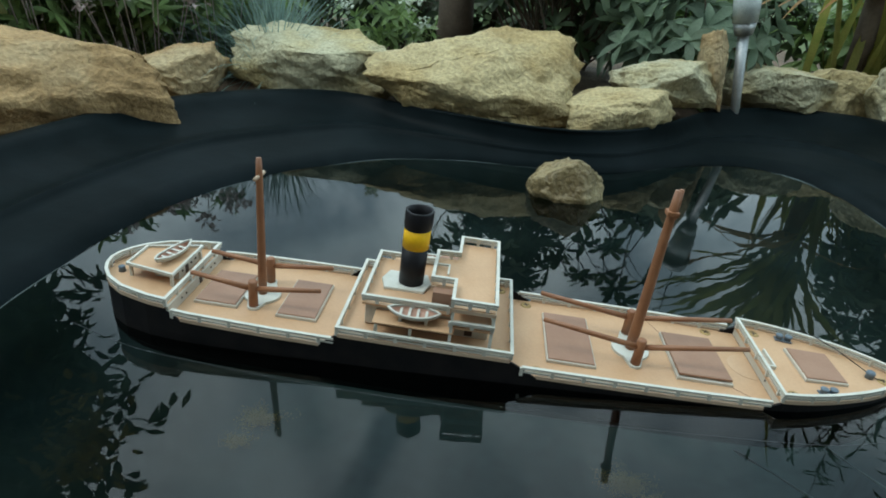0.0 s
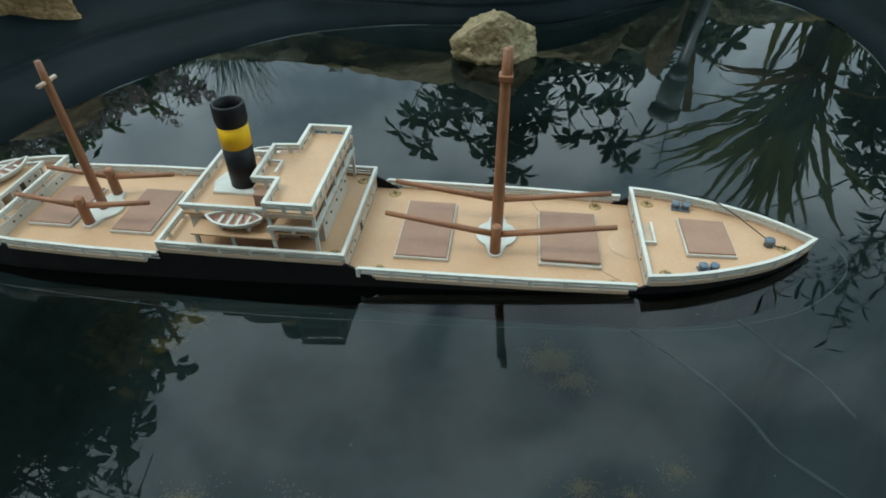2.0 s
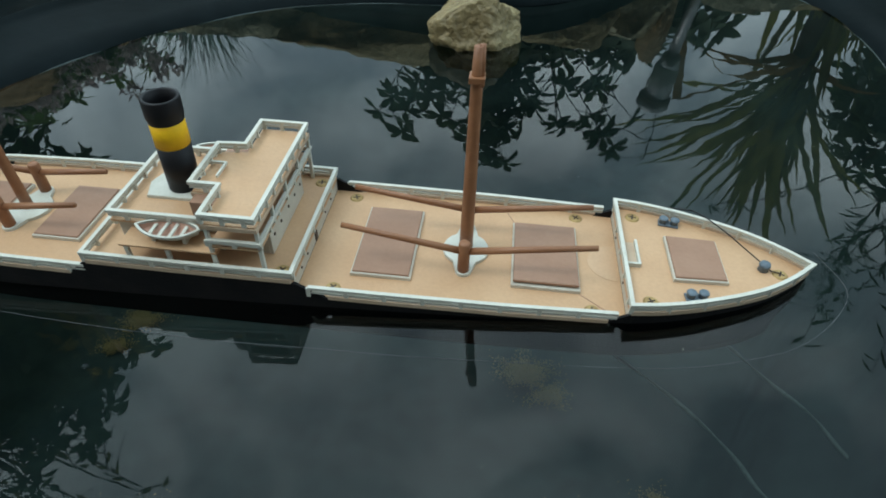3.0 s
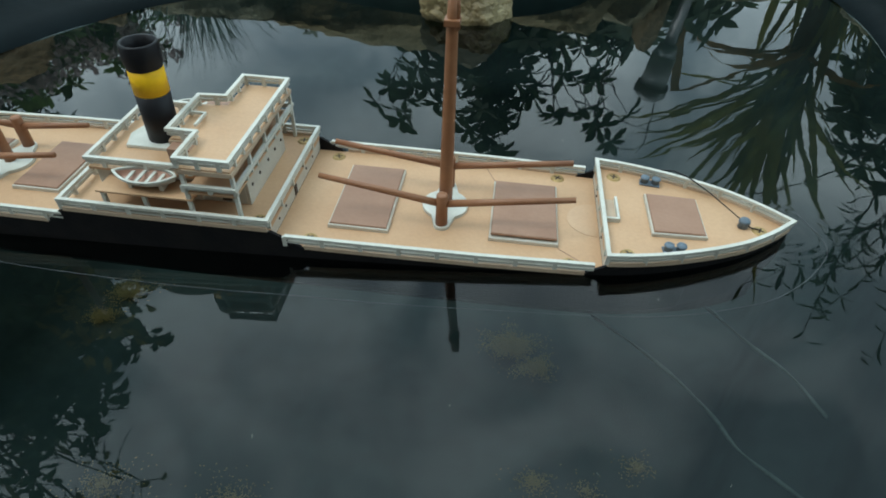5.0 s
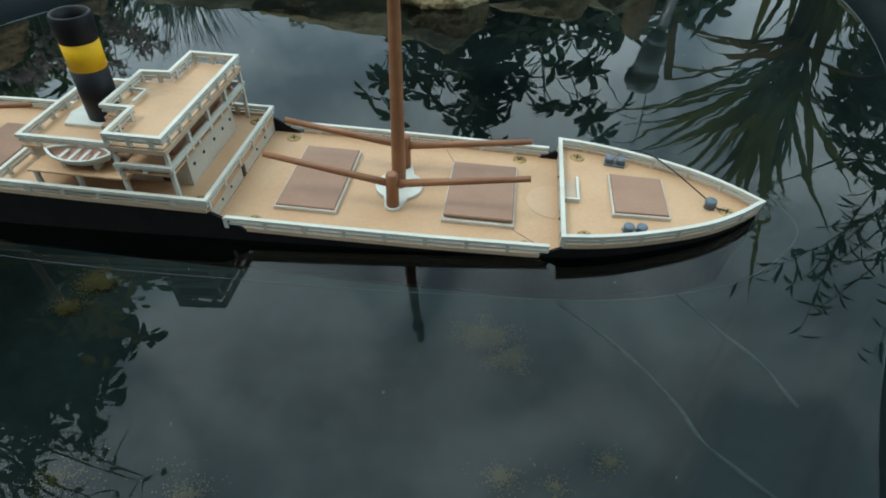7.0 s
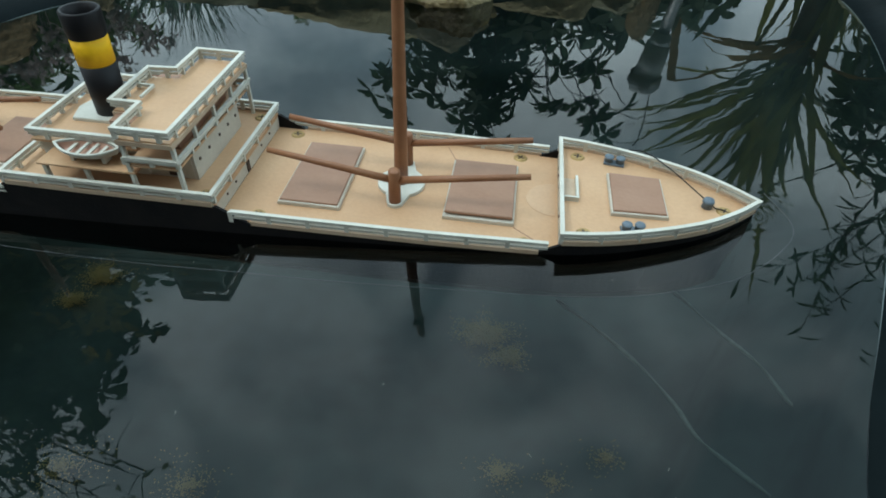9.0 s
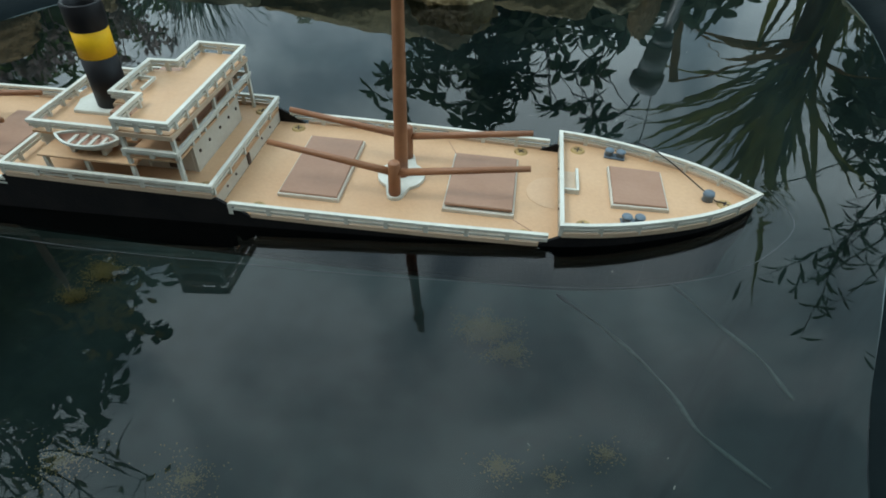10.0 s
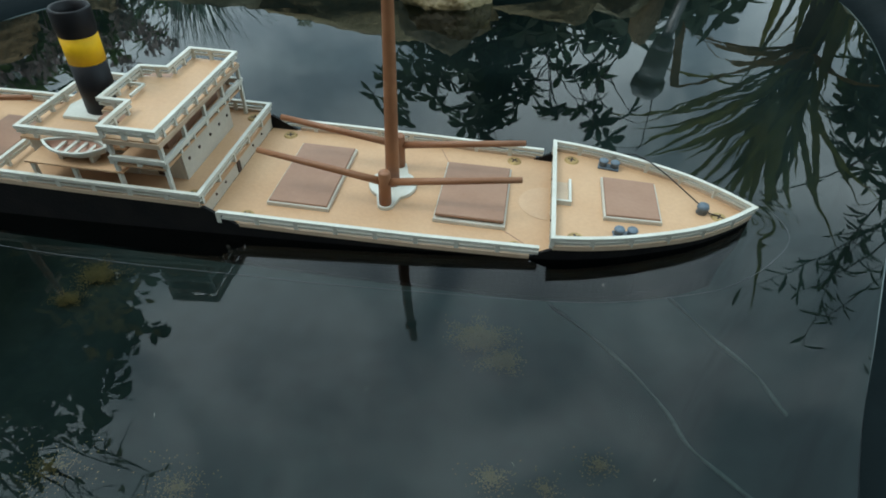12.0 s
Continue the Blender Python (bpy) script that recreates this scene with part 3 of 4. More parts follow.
# midships: the deck house, the boat deck on posts, the funnel deck and the bridge
house = part("deck_house", box(-0.090, -0.008, -0.030, 0.030, 0.0205, 0.0395, 0.0004), WALL, ship, "cream deck house with dark doorways")
for x in (-0.079, -0.060, -0.045, -0.020):
    part("doorway", box(x - 0.0028, x + 0.0028, -0.0306, -0.0299, 0.0222, 0.0325), DARK, house)
for y in (-0.024, -0.012, 0.002, 0.014, 0.025):
    v, f = tube_data([(-0.0068, y, 0.031), (-0.0055, y, 0.031)], 0.001, 8)
    part("porthole", raw("porthole", v, f), DARK, house)
for s in (-1, 1):
    boat_deck = part("boat_deck", box(-0.0865, -0.030, min(s * 0.0285, s * 0.0485), max(s * 0.0285, s * 0.0485), 0.0333, 0.0346, 0.0003), DECK, ship, "tan boat deck carried on white posts")
    for x in (-0.084, -0.060):
        part("post", box(x - 0.0011, x + 0.0011, s * 0.046 - 0.001, s * 0.046 + 0.001, 0.0205, 0.0334), WHITE, boat_deck)
funnel_deck = part("funnel_deck", box(-0.0965, -0.034, -0.0345, 0.0345, 0.0385, 0.0402, 0.0003), DECK, ship, "tan funnel deck")
part("funnel_house", box(-0.0945, -0.034, -0.0318, 0.0318, 0.0216, 0.0386, 0.0004), WALL, ship, "cream wall round the funnel casing")
railing(ship, [(-0.036, -0.0340), (-0.0960, -0.0340), (-0.0960, 0.0340), (-0.036, 0.0340)], 0.0402, 0.0066, 0.0125)
part("funnel_base", prism([(-0.0850, -0.013), (-0.0560, -0.013), (-0.0515, 0.0), (-0.0560, 0.013), (-0.0850, 0.013), (-0.0890, 0.0)], 0.0402, 0.0424, 0.0010), WHITE, ship, "white funnel plinth")
FX, FR = -0.0668, 0.0096
fun = part("funnel", tube([(FX - 0.0004, 0, 0.042), (FX + 0.0004, 0, 0.072)], [FR * 0.96, FR], 32), FUNNEL, ship, "black funnel with a yellow band", True)
part("band", tube([(FX + 0.0004, 0, 0.0718), (FX + 0.0008, 0, 0.0868)], FR * 1.004, 32), YELLOW, fun, "bright yellow painted band", True)
ringv, ringf = [], []
prof = [(FR * 1.01, 0.0866), (FR * 1.02, 0.0876), (FR * 1.08, 0.0900), (FR * 1.08, 0.1002), (FR * 1.02, 0.1010), (FR * 0.88, 0.1006), (FR * 0.85, 0.0940), (FR * 0.82, 0.0872), (0.0005, 0.0870)]
for r, z in prof:
    for k in range(32):
        ang = 2 * math.pi * k / 32
        ringv.append((FX + 0.0008 + (z - 0.087) * 0.03 + r * math.cos(ang), r * math.sin(ang), z))
for i in range(len(prof) - 1):
    for k in range(32):
        ringf.append((i * 32 + k, i * 32 + (k + 1) % 32, (i + 1) * 32 + (k + 1) % 32, (i + 1) * 32 + k))
part("cap", raw("cap", ringv, ringf), FUNNEL, fun, "open black funnel top", True)


def lifeboat(x, y, z, long, wide, turn=0):
    """An open double-ended boat with thwarts."""
    v, f, inner = [], [], []
    n, m = 19, 9
    for i in range(n):
        u = -1 + 2 * i / (n - 1)
        w = wide / 2 * (1 - abs(u) ** 2.6) + 0.0004
        sheer = 0.0016 * u * u
        for j in range(m):
            ang = math.pi * j / (m - 1)
            v.append((u * long / 2 * (1 - 0.06 * math.sin(ang)), w * math.cos(ang), sheer - 0.0052 * math.sin(ang) * (1 - 0.35 * abs(u) ** 3)))
        for j in range(m):
            ang = math.pi * j / (m - 1)
            inner.append((u * (long / 2 - 0.0016), max(w - 0.0012, 0.0002) * math.cos(ang), sheer - 0.0036 * math.sin(ang)))
    for i in range(n - 1):
        for j in range(m - 1):
            f.append((i * m + j, i * m + j + 1, (i + 1) * m + j + 1, (i + 1) * m + j))
    boat = part("lifeboat", raw("lifeboat", v, f), WHITE, ship, "white open lifeboat with pinkish thwarts", True, pose(x, y, z, 0, 0, turn))
    part("inside", raw("inside", inner, [q[::-1] for q in f]), BOATIN, boat, "", True)
    rim = []
    for i in range(n):
        u = -1 + 2 * i / (n - 1)
        rim.append((u * long / 2, -wide / 2 * (1 - abs(u) ** 2.6) - 0.0003, 0.0016 * u * u))
    rim += [(p[0], -p[1], p[2]) for p in rim[::-1][1:-1]]
    part("gunwale", bar_along(rim, -0.0004, 0.0013, 0.0011, True), WHITE, boat)
    for k in range(4):
        u = -0.5 + k * 0.33
        w = wide / 2 * (1 - abs(u) ** 2.6) - 0.0006
        part("thwart", box(u * long / 2 - 0.0009, u * long / 2 + 0.0009, -w, w, -0.0012, -0.0004), WHITE, boat)


for s in (-1, 1):
    for x in (-0.068, -0.050):
        part("boat_chock", box(x - 0.001, x + 0.001, s * 0.0405 - 0.003, s * 0.0405 + 0.003, 0.0345, 0.0380), WHITE, ship)
lifeboat(-0.0590, -0.0405, 0.0418, 0.036, 0.0138)
lifeboat(-0.0590, 0.0405, 0.0418, 0.036, 0.0138)

# bridge: open wings on two levels under a T-shaped top
WIDE = [(-0.0335, -0.0480), (-0.0045, -0.0480), (-0.0045, 0.0485), (-0.0335, 0.0485)]
T_TOP = [(-0.0335, -0.0480), (-0.0045, -0.0480), (-0.0045, 0.0485), (-0.0335, 0.0485), (-0.0335, 0.0205), (-0.0500, 0.0190), (-0.0500, -0.0215), (-0.0335, -0.0215)]
part("bridge_top", prism(T_TOP, 0.0536, 0.0552), DECK, ship, "tan T-shaped bridge roof deck")
railing(ship, T_TOP, 0.0552, 0.0068, 0.0118, True)
part("bridge_fascia", bar_along(T_TOP, 0.0517, 0.0016, 0.0026, True), SHEER, ship)
part("bridge_floor", prism(WIDE, 0.0382, 0.0396), DECK, ship, "tan bridge floor")
railing(ship, WIDE, 0.0396, 0.0050, 0.0150)
part("wheelhouse", box(-0.0485, -0.0120, -0.030, 0.030, 0.0396, 0.0537, 0.0003), BROWN, ship, "brown panelled wheelhouse in the shade")
for y in (-0.0470, -0.0235, 0.0, 0.0235, 0.0475):
    part("bridge_post", box(-0.0058, -0.0038, y - 0.0010, y + 0.0010, 0.0205 if abs(y) > 0.04 else 0.0396, 0.0538), WHITE, ship)
for s in (-1, 1):
    for x in (-0.0325,):
        part("bridge_post", box(x - 0.001, x + 0.001, s * 0.0472 - 0.001, s * 0.0472 + 0.001, 0.0205, 0.0538), WHITE, ship)
part("front_wall", box(-0.0078, -0.0060, -0.0300, 0.0300, 0.0205, 0.0383), WALL, ship, "cream wall with small portholes")
part("skylight_rail", bar_along([(-0.0490, 0.004), (-0.0400, 0.004), (-0.0400, -0.010)], 0.0570, 0.0012, 0.0016), WHITE, ship)

# poop: house, boat and winches
poop = part("poop_house", box(-0.262, -0.2430, -0.008, 0.024, 0.0187, 0.0276, 0.0003), WALL, ship, "cream poop house with portholes")
part("roof", prism([(-0.280, -0.013), (-0.2415, -0.020), (-0.2415, 0.028), (-0.280, 0.016)], 0.0274, 0.0286), DECK, poop, "tan roof")
part("roof_rail", bar_along([(-0.280, -0.013), (-0.2415, -0.020), (-0.2415, 0.028), (-0.280, 0.016)], 0.0281, 0.0016, 0.0024, True), WHITE, poop)
part("door", box(-0.2431, -0.2424, 0.002, 0.006, 0.0192, 0.0262), DARK, poop)
for y in (-0.003, 0.011, 0.018):
    v, f = tube_data([(-0.2432, y, 0.0238), (-0.2423, y, 0.0238)], 0.0009, 8)
    part("porthole", raw("porthole", v, f), DARK, poop)
for x, y in ((-0.2430, -0.0185), (-0.278, -0.012), (-0.2430, 0.0265)):
    part("post", box(x - 0.001, x + 0.001, y - 0.001, y + 0.001, 0.0187, 0.0276), WHITE, poop)
lifeboat(-0.254, 0.007, 0.0338, 0.038, 0.0105, 76)


def bollards(x, y, z, turn=0):
    pair = part("bollard_pair", box(-0.0062, 0.0062, -0.0030, 0.0030, 0, 0.0012, 0.0004), GREY, ship, "blue-grey pair of mooring bollards", False, pose(x, y, z, 0, 0, turn))
    for dx in (-0.0034, 0.0034):
        part("bollard", tube([(dx, 0, 0.0008), (dx, 0, 0.0036), (dx, 0, 0.0042), (dx, 0, 0.0050)], [0.0024, 0.0024, 0.0030, 0.0026], 14), GREY, pair, "", True)


bollards(0.2300, 0.0335, 0.0184, -8)
bollards(0.2350, -0.0305, 0.0184, 5)
part("capstan", tube([(0.2790, -0.0015, 0.0184), (0.2790, -0.0015, 0.0210), (0.2790, -0.0015, 0.0220), (0.2790, -0.0015, 0.0238)], [0.0030, 0.0026, 0.0034, 0.0028], 14), GREY, ship, "blue-grey capstan", True)
for x, y in ((-0.288, -0.008), (-0.282, 0.017)):
    part("capstan", tube([(x, y, 0.0187), (x, y, 0.0214), (x, y, 0.0230)], [0.0028, 0.0024, 0.0026], 12), GREY, ship, "", True)

# brass screws that hold the decks
screw_bm = bmesh.new()
bmesh.ops.create_cone(screw_bm, cap_ends=True, segments=20, radius1=0.0045, radius2=0.0036, depth=0.0008, matrix=Matrix.Translation((0, 0, 0.0004)))
SCREW = to_mesh("screw", screw_bm)
SCREW.materials.append(BRASS)
SLOT = to_mesh("slot", box(-0.0024, 0.0024, -0.0005, 0.0005, 0.0, 0.0009))
SLOT.materials.append(DARK)
for k, (x, y, z) in enumerate([(0.0260, 0.0425, 0.0105), (0.1735, 0.0415, 0.0105), (0.1785, -0.0405, 0.0105), (0.0310, -0.0425, 0.0105), (0.2080, 0.0370, 0.0184), (0.2095, -0.0370, 0.0184), (0.2880, -0.0045, 0.0184), (0.0030, 0.0425, 0.0205), (0.0030, -0.0425, 0.0205)]):
    s = part("screw", SCREW, None, ship, "brass cross-head screw", False, pose(x, y, z, 0, 0, 20 + 37 * k))
    for ang in (0, 90):
        part("slot", SLOT, None, s, at=pose(0, 0, 0, 0, 0, ang))

# small square hatchway on the forecastle's edge, the worn round patch, and the mooring thread
way = part("hatchway", box(0.1990, 0.2060, -0.0085, 0.0120, 0.0184, 0.0188), SHEER, ship, "small pale hatchway with a white lip")
part("lip", bar_along([(0.1990, -0.0090), (0.2065, -0.0090), (0.2065, 0.0125)], 0.0184, 0.0014, 0.0030), WHITE, way)
patch = []
for k in range(40):
    ang = 2 * math.pi * k / 40
    px = 0.1945 + 0.016 * math.cos(ang)
    patch.append((min(px, 0.1955), 0.0005 + 0.0155 * math.sin(ang)))
part("glue_patch", prism(patch, 0.0104, 0.0107, 0.0001), GLUE, ship, "paler round glue patch on the deck")
for pts in ([(0.1265, 0.0455), (0.1345, 0.0285)], [(0.1725, -0.0290), (0.1850, -0.0385), (0.1945, -0.0440)]):
    part("deck_seam", tube([(x, y, 0.01055) for x, y in pts], 0.00025, 6), BROWN, ship, "thin brown seam across the deck")
part("mooring_thread", tube([(0.2880, -0.0045, 0.0196), (0.283, -0.003, 0.0194), (0.2790, 0.0015, 0.0206), (0.262, 0.0190, 0.0262), (0.252, 0.0335, 0.0264), (0.246, 0.043, 0.024), (0.236, 0.060, 0.0125)], 0.00042, 6), THREAD, ship, "thin black mooring thread")


# ---- plants ----
def leaf(v, f, base, way, up, long, wide, droop=0.2, seg=4, shape="lance", fold=0.15):
    """One leaf: a curved strip, three vertices across, that bends down along its length."""
    base, way, up = Vector(base), Vector(way).normalized(), Vector(up)
    sidew = way.cross(up)
    sidew = sidew.normalized() if sidew.length > 1e-5 else Vector((1, 0, 0))
    up = sidew.cross(way)
    start = len(v)
    p = base.copy()
    for i in range(seg + 1):
        u = i / seg
        if shape == "strap":
            w = wide * (0.55 + 0.45 * math.sin(min(u * 2.2, 1) * math.pi / 2)) * (1 - max(0, u - 0.6) / 0.4 * 0.97)
        elif shape == "spoon":
            w = wide * (0.12 + 0.88 * math.sin(math.pi * min(1, u ** 1.4 * 0.97 + 0.02)))
        else:
            w = wide * (0.06 + 0.94 * math.sin(math.pi * min(1, u * 0.95 + 0.04)))
        lift = up * (fold * w)
        v.append(tuple(p - sidew * (w / 2) + lift))
        v.append(tuple(p))
        v.append(tuple(p + sidew * (w / 2) + lift))
        d = (way * math.cos(droop * u * 2) + Vector((0, 0, -1)) * math.sin(max(-1.5, min(1.5, droop * u * 2)))).normalized()
        p = p + d * (long / seg)
    for i in range(seg):
        a = start + i * 3
        f.append((a, a + 1, a + 4, a + 3))
        f.append((a + 1, a + 2, a + 5, a + 4))


def bend(p, q, sag, n=6):
    """Points from p to q that bow by sag."""
    p, q, sag = Vector(p), Vector(q), Vector(sag)
    return [tuple(p.lerp(q, i / n) + sag * math.sin(math.pi * i / n)) for i in range(n + 1)]


def plant(name, label, category, x, y, z=0.02, group=""):
    ob = new(name)
    ob.location = (x, y, z)
    return tagged(ob, label, category, group)


def rosette(v, f, rnd, p, axis, long, wide, count, shape="spoon"):
    axis = Vector(axis).normalized()
    s = axis.orthogonal().normalized()
    for k in range(count):
        ang = 2 * math.pi * k / count + rnd.uniform(-0.3, 0.3)
        out = Matrix.Rotation(ang, 3, axis) @ s
        way = out + axis * rnd.uniform(-0.15, 0.55)
        leaf(v, f, p, way, axis, long * rnd.uniform(0.7, 1.15), wide * rnd.uniform(0.8, 1.1), rnd.uniform(0.0, 0.3), 4, shape)


def spray_shrub(ob, seed, tips, root_spread, leaf_long, leaf_wide, per, stem, mat, bark, along=3, shape="spoon"):
    """Stems from the root to each tip, with leaf rosettes at the tip and along the upper stem."""
    rnd = random.Random(seed)
    lv, lf, sv, sf = [], [], [], []
    for tip in tips:
        tip = Vector(tip)
        root = Vector((rnd.uniform(-root_spread, root_spread), rnd.uniform(-root_spread, root_spread), 0))
        way = bend(root, tip, (rnd.uniform(-0.03, 0.03), rnd.uniform(-0.03, 0.03), 0.02), 7)
        tube_data(way, [stem * (1 - 0.11 * i) for i in range(8)], 5, sv, sf)
        for k in range(along):
            i = 7 - k if k < 5 else 3
            p = Vector(way[i])
            axis = (Vector(way[i]) - Vector(way[i - 1])).normalized()
            if k:
                twig = p + Vector((rnd.uniform(-1, 1), rnd.uniform(-0.7, 0.7), rnd.uniform(0.0, 0.8))).normalized() * rnd.uniform(0.5, 1.3) * leaf_long
                tube_data([p, twig], stem * 0.4, 4, sv, sf, False)
                p, axis = twig, (axis + (twig - p).normalized() * 1.2).normalized()
            rosette(lv, lf, rnd, p, axis, leaf_long, leaf_wide, per, shape)
    tagged(part("stem_cluster", raw("stem_cluster", sv, sf), bark, ob), kind="stuff")
    tagged(part("foliage", raw("foliage", lv, lf), mat, ob, "", True), kind="stuff")


def cloud_tips(seed, count, centre, spread, floor=0.05):
    rnd = random.Random(seed)
    out = []
    while len(out) < count:
        p = Vector((rnd.uniform(-1, 1), rnd.uniform(-1, 1), rnd.uniform(-1, 1)))
        if p.length < 1:
            q = Vector((centre[0] + p.x * spread[0], centre[1] + p.y * spread[1], max(floor, centre[2] + p.z * spread[2])))
            out.append(q)
    return out


# dark shrub with leaf rosettes behind the boulders
shrub = plant("rosette_shrub", "dark green shrub with whorled leaves behind the boulders", "shrub", 0.095, 0.93)
tips = cloud_tips(3, 50, (0.0, 0.0, 0.25), (0.30, 0.15, 0.17)) + [Vector((0.0 + 0.03 * math.sin(k * 2.1), 0.02 * math.cos(k), 0.36 + 0.015 * k)) for k in range(12)] + [Vector((-0.27, 0.0, 0.40)), Vector((-0.22, 0.02, 0.46)), Vector((0.30, 0.0, 0.40)), Vector((0.27, 0.0, 0.47)), Vector((0.22, 0, 0.43))]
spray_shrub(shrub, 4, tips, 0.05, 0.046, 0.019, 6, 0.0032, LEAF_DARK, BARK, 3)

# grey-green rosette plant between boulders and light
sage = plant("grey_leaved_plant", "clump of soft grey-green leaves behind the stones", "plant", 0.34, 0.86)
spray_shrub(sage, 6, cloud_tips(7, 34, (0.0, 0.0, 0.12), (0.17, 0.10, 0.07)), 0.06, 0.060, 0.020, 7, 0.003, LEAF_GREY, LEAF_MID, 2, "lance")

# leafy perennials with pale flowers at the left
for k, (x, y, seed, tall) in enumerate([(-0.83, 0.68, 11, 0.32), (-0.69, 0.75, 12, 0.28), (-0.95, 0.56, 13, 0.34), (-0.58, 0.82, 14, 0.20)]):
    herb = plant("flowering_perennial", "leafy green perennial with faded pale pink flower heads", "plant", x, y, group="perennials beside the pond")
    spray_shrub(herb, seed, cloud_tips(seed, 48, (0, 0, tall * 0.55), (0.14, 0.11, tall * 0.48)), 0.05, 0.040, 0.011, 7, 0.0022, LEAF_MID, LEAF_MID, 4, "lance")
    rnd = random.Random(seed)
    for _ in range(17):
        v, f = [], []
        p = Vector((rnd.uniform(-0.14, 0.14), rnd.uniform(-0.16, -0.05), rnd.uniform(0.13, 0.25)))
        for _ in range(26):
            leaf(v, f, p + Vector((rnd.gauss(0, 0.009), rnd.gauss(0, 0.009), rnd.gauss(0, 0.009))), (rnd.gauss(0, 1), rnd.gauss(0, 1), rnd.gauss(0.3, 1)), (0, 0, 1), 0.015, 0.009, 0.1, 2)
        tube_data([(p.x * 0.5, p.y * 0.5, 0), tuple(p)], 0.0012, 4, v, f, False)
        part("flower_head", raw("flower_head", v, f), PETAL_PINK, herb, "faded pale pink flower head")

# white flowers behind the flat stone
white = plant("white_flowered_plant", "low plant covered in white blossom behind the slab", "plant", -0.24, 0.84)
spray_shrub(white, 21, cloud_tips(21, 16, (0, 0, 0.10), (0.09, 0.07, 0.06)), 0.03, 0.035, 0.010, 6, 0.002, LEAF_MID, LEAF_MID, 2, "lance")
rnd = random.Random(22)
for _ in range(14):
    v, f = [], []
    p = Vector((rnd.uniform(-0.08, 0.08), rnd.uniform(-0.06, 0.06), rnd.uniform(0.12, 0.21)))
    for _ in range(20):
        leaf(v, f, p + Vector((rnd.gauss(0, 0.007), rnd.gauss(0, 0.007), rnd.gauss(0, 0.006))), (rnd.gauss(0, 1), rnd.gauss(0, 1), rnd.gauss(0.5, 1)), (0, 0, 1), 0.010, 0.008, 0.1, 2)
    part("blossom", raw("blossom", v, f), PETAL, white, "cluster of small white petals")

# blue fescue tuft
fescue = plant("fescue_tuft", "spiky blue-green ornamental grass tuft behind the slab", "grass", -0.44, 0.75)
rnd = random.Random(31)
v, f = [], []
for _ in range(620):
    ang = rnd.uniform(0, 2 * math.pi)
    rise = rnd.uniform(0.25, 1.5)
    leaf(v, f, (rnd.gauss(0, 0.014), rnd.gauss(0, 0.014), 0), (math.cos(ang) * math.cos(rise), math.sin(ang) * math.cos(rise), math.sin(rise)), (0, 0, 1), rnd.uniform(0.14, 0.27), 0.0022, rnd.uniform(0.05, 0.5), 6, "strap", 0.3)
tagged(part("grass_blade_cluster", raw("grass_blade_cluster", v, f), LEAF_BLUE, fescue), kind="stuff")

# strap-leaved plant at the right, on a short trunk, with one snapped leaf
strap = plant("strap_leaved_plant", "strap-leaved plant fanning arched green leaves from a short trunk", "plant", 0.685, 0.90)
rnd = random.Random(41)
v, f = [], []
for k in range(82):
    ang = rnd.gauss(3.4, 1.5)
    rise = rnd.uniform(0.45, 1.5)
    leaf(v, f, (rnd.gauss(0, 0.018), rnd.gauss(0, 0.018), 0.285 + rnd.uniform(-0.03, 0.03)), (math.cos(ang) * math.cos(rise), math.sin(ang) * math.cos(rise) * 0.8, math.sin(rise)), (0, 0, 1), rnd.uniform(0.18, 0.36) * (1.7 if k % 14 == 0 else 1), rnd.uniform(0.011, 0.020), rnd.uniform(0.0, 0.30), 10, "strap", 0.12)
tagged(part("leaf_fan", raw("leaf_fan", v, f), LEAF_STRAP, strap, "", True), kind="stuff")
v, f = [], []
for k in range(14):
    ang = rnd.uniform(0, 2 * math.pi)
    leaf(v, f, (rnd.gauss(0, 0.022), rnd.gauss(0, 0.02), 0), (math.cos(ang) * 0.22, math.sin(ang) * 0.22, 1), (0, 0, 1), rnd.uniform(0.20, 0.34), rnd.uniform(0.016, 0.026), rnd.uniform(0, 0.25), 8, "strap", 0.12)
tagged(part("leaf_sheaf", raw("leaf_sheaf", v, f), LEAF_STRAP, strap, "", True), kind="stuff")
part("trunk", tube([(0, 0, -0.01), (0.004, 0, 0.14), (0, 0, 0.30)], [0.020, 0.022, 0.024], 12), BARK, strap, "", True)
v, f = [], []
for k in range(6):
    ang = rnd.uniform(2.2, 5.2)
    leaf(v, f, (rnd.gauss(0, 0.02), rnd.gauss(0, 0.02), 0.22), (math.cos(ang), math.sin(ang) * 0.6, 0.3), (0, 0, 1), rnd.uniform(0.18, 0.3), 0.018, 0.5, 8, "strap", 0.1)
for a, b in (((-0.02, -0.02, 0.24), (-0.225, -0.03, 0.315)), ((-0.225, -0.03, 0.315), (-0.255, -0.03, 0.07))):
    a, b = Vector(a), Vector(b)
    w = Vector((0.010, 0.004, 0.002))
    n = len(v)
    v += [tuple(a - w), tuple(a + w), tuple(b + w * 0.8), tuple(b - w * 0.8)]
    f.append((n, n + 1, n + 2, n + 3))
part("dead_leaf_cluster", raw("dead_leaf_cluster", v, f), LEAF_STRAW, strap, "straw-coloured dead leaves, one snapped over")

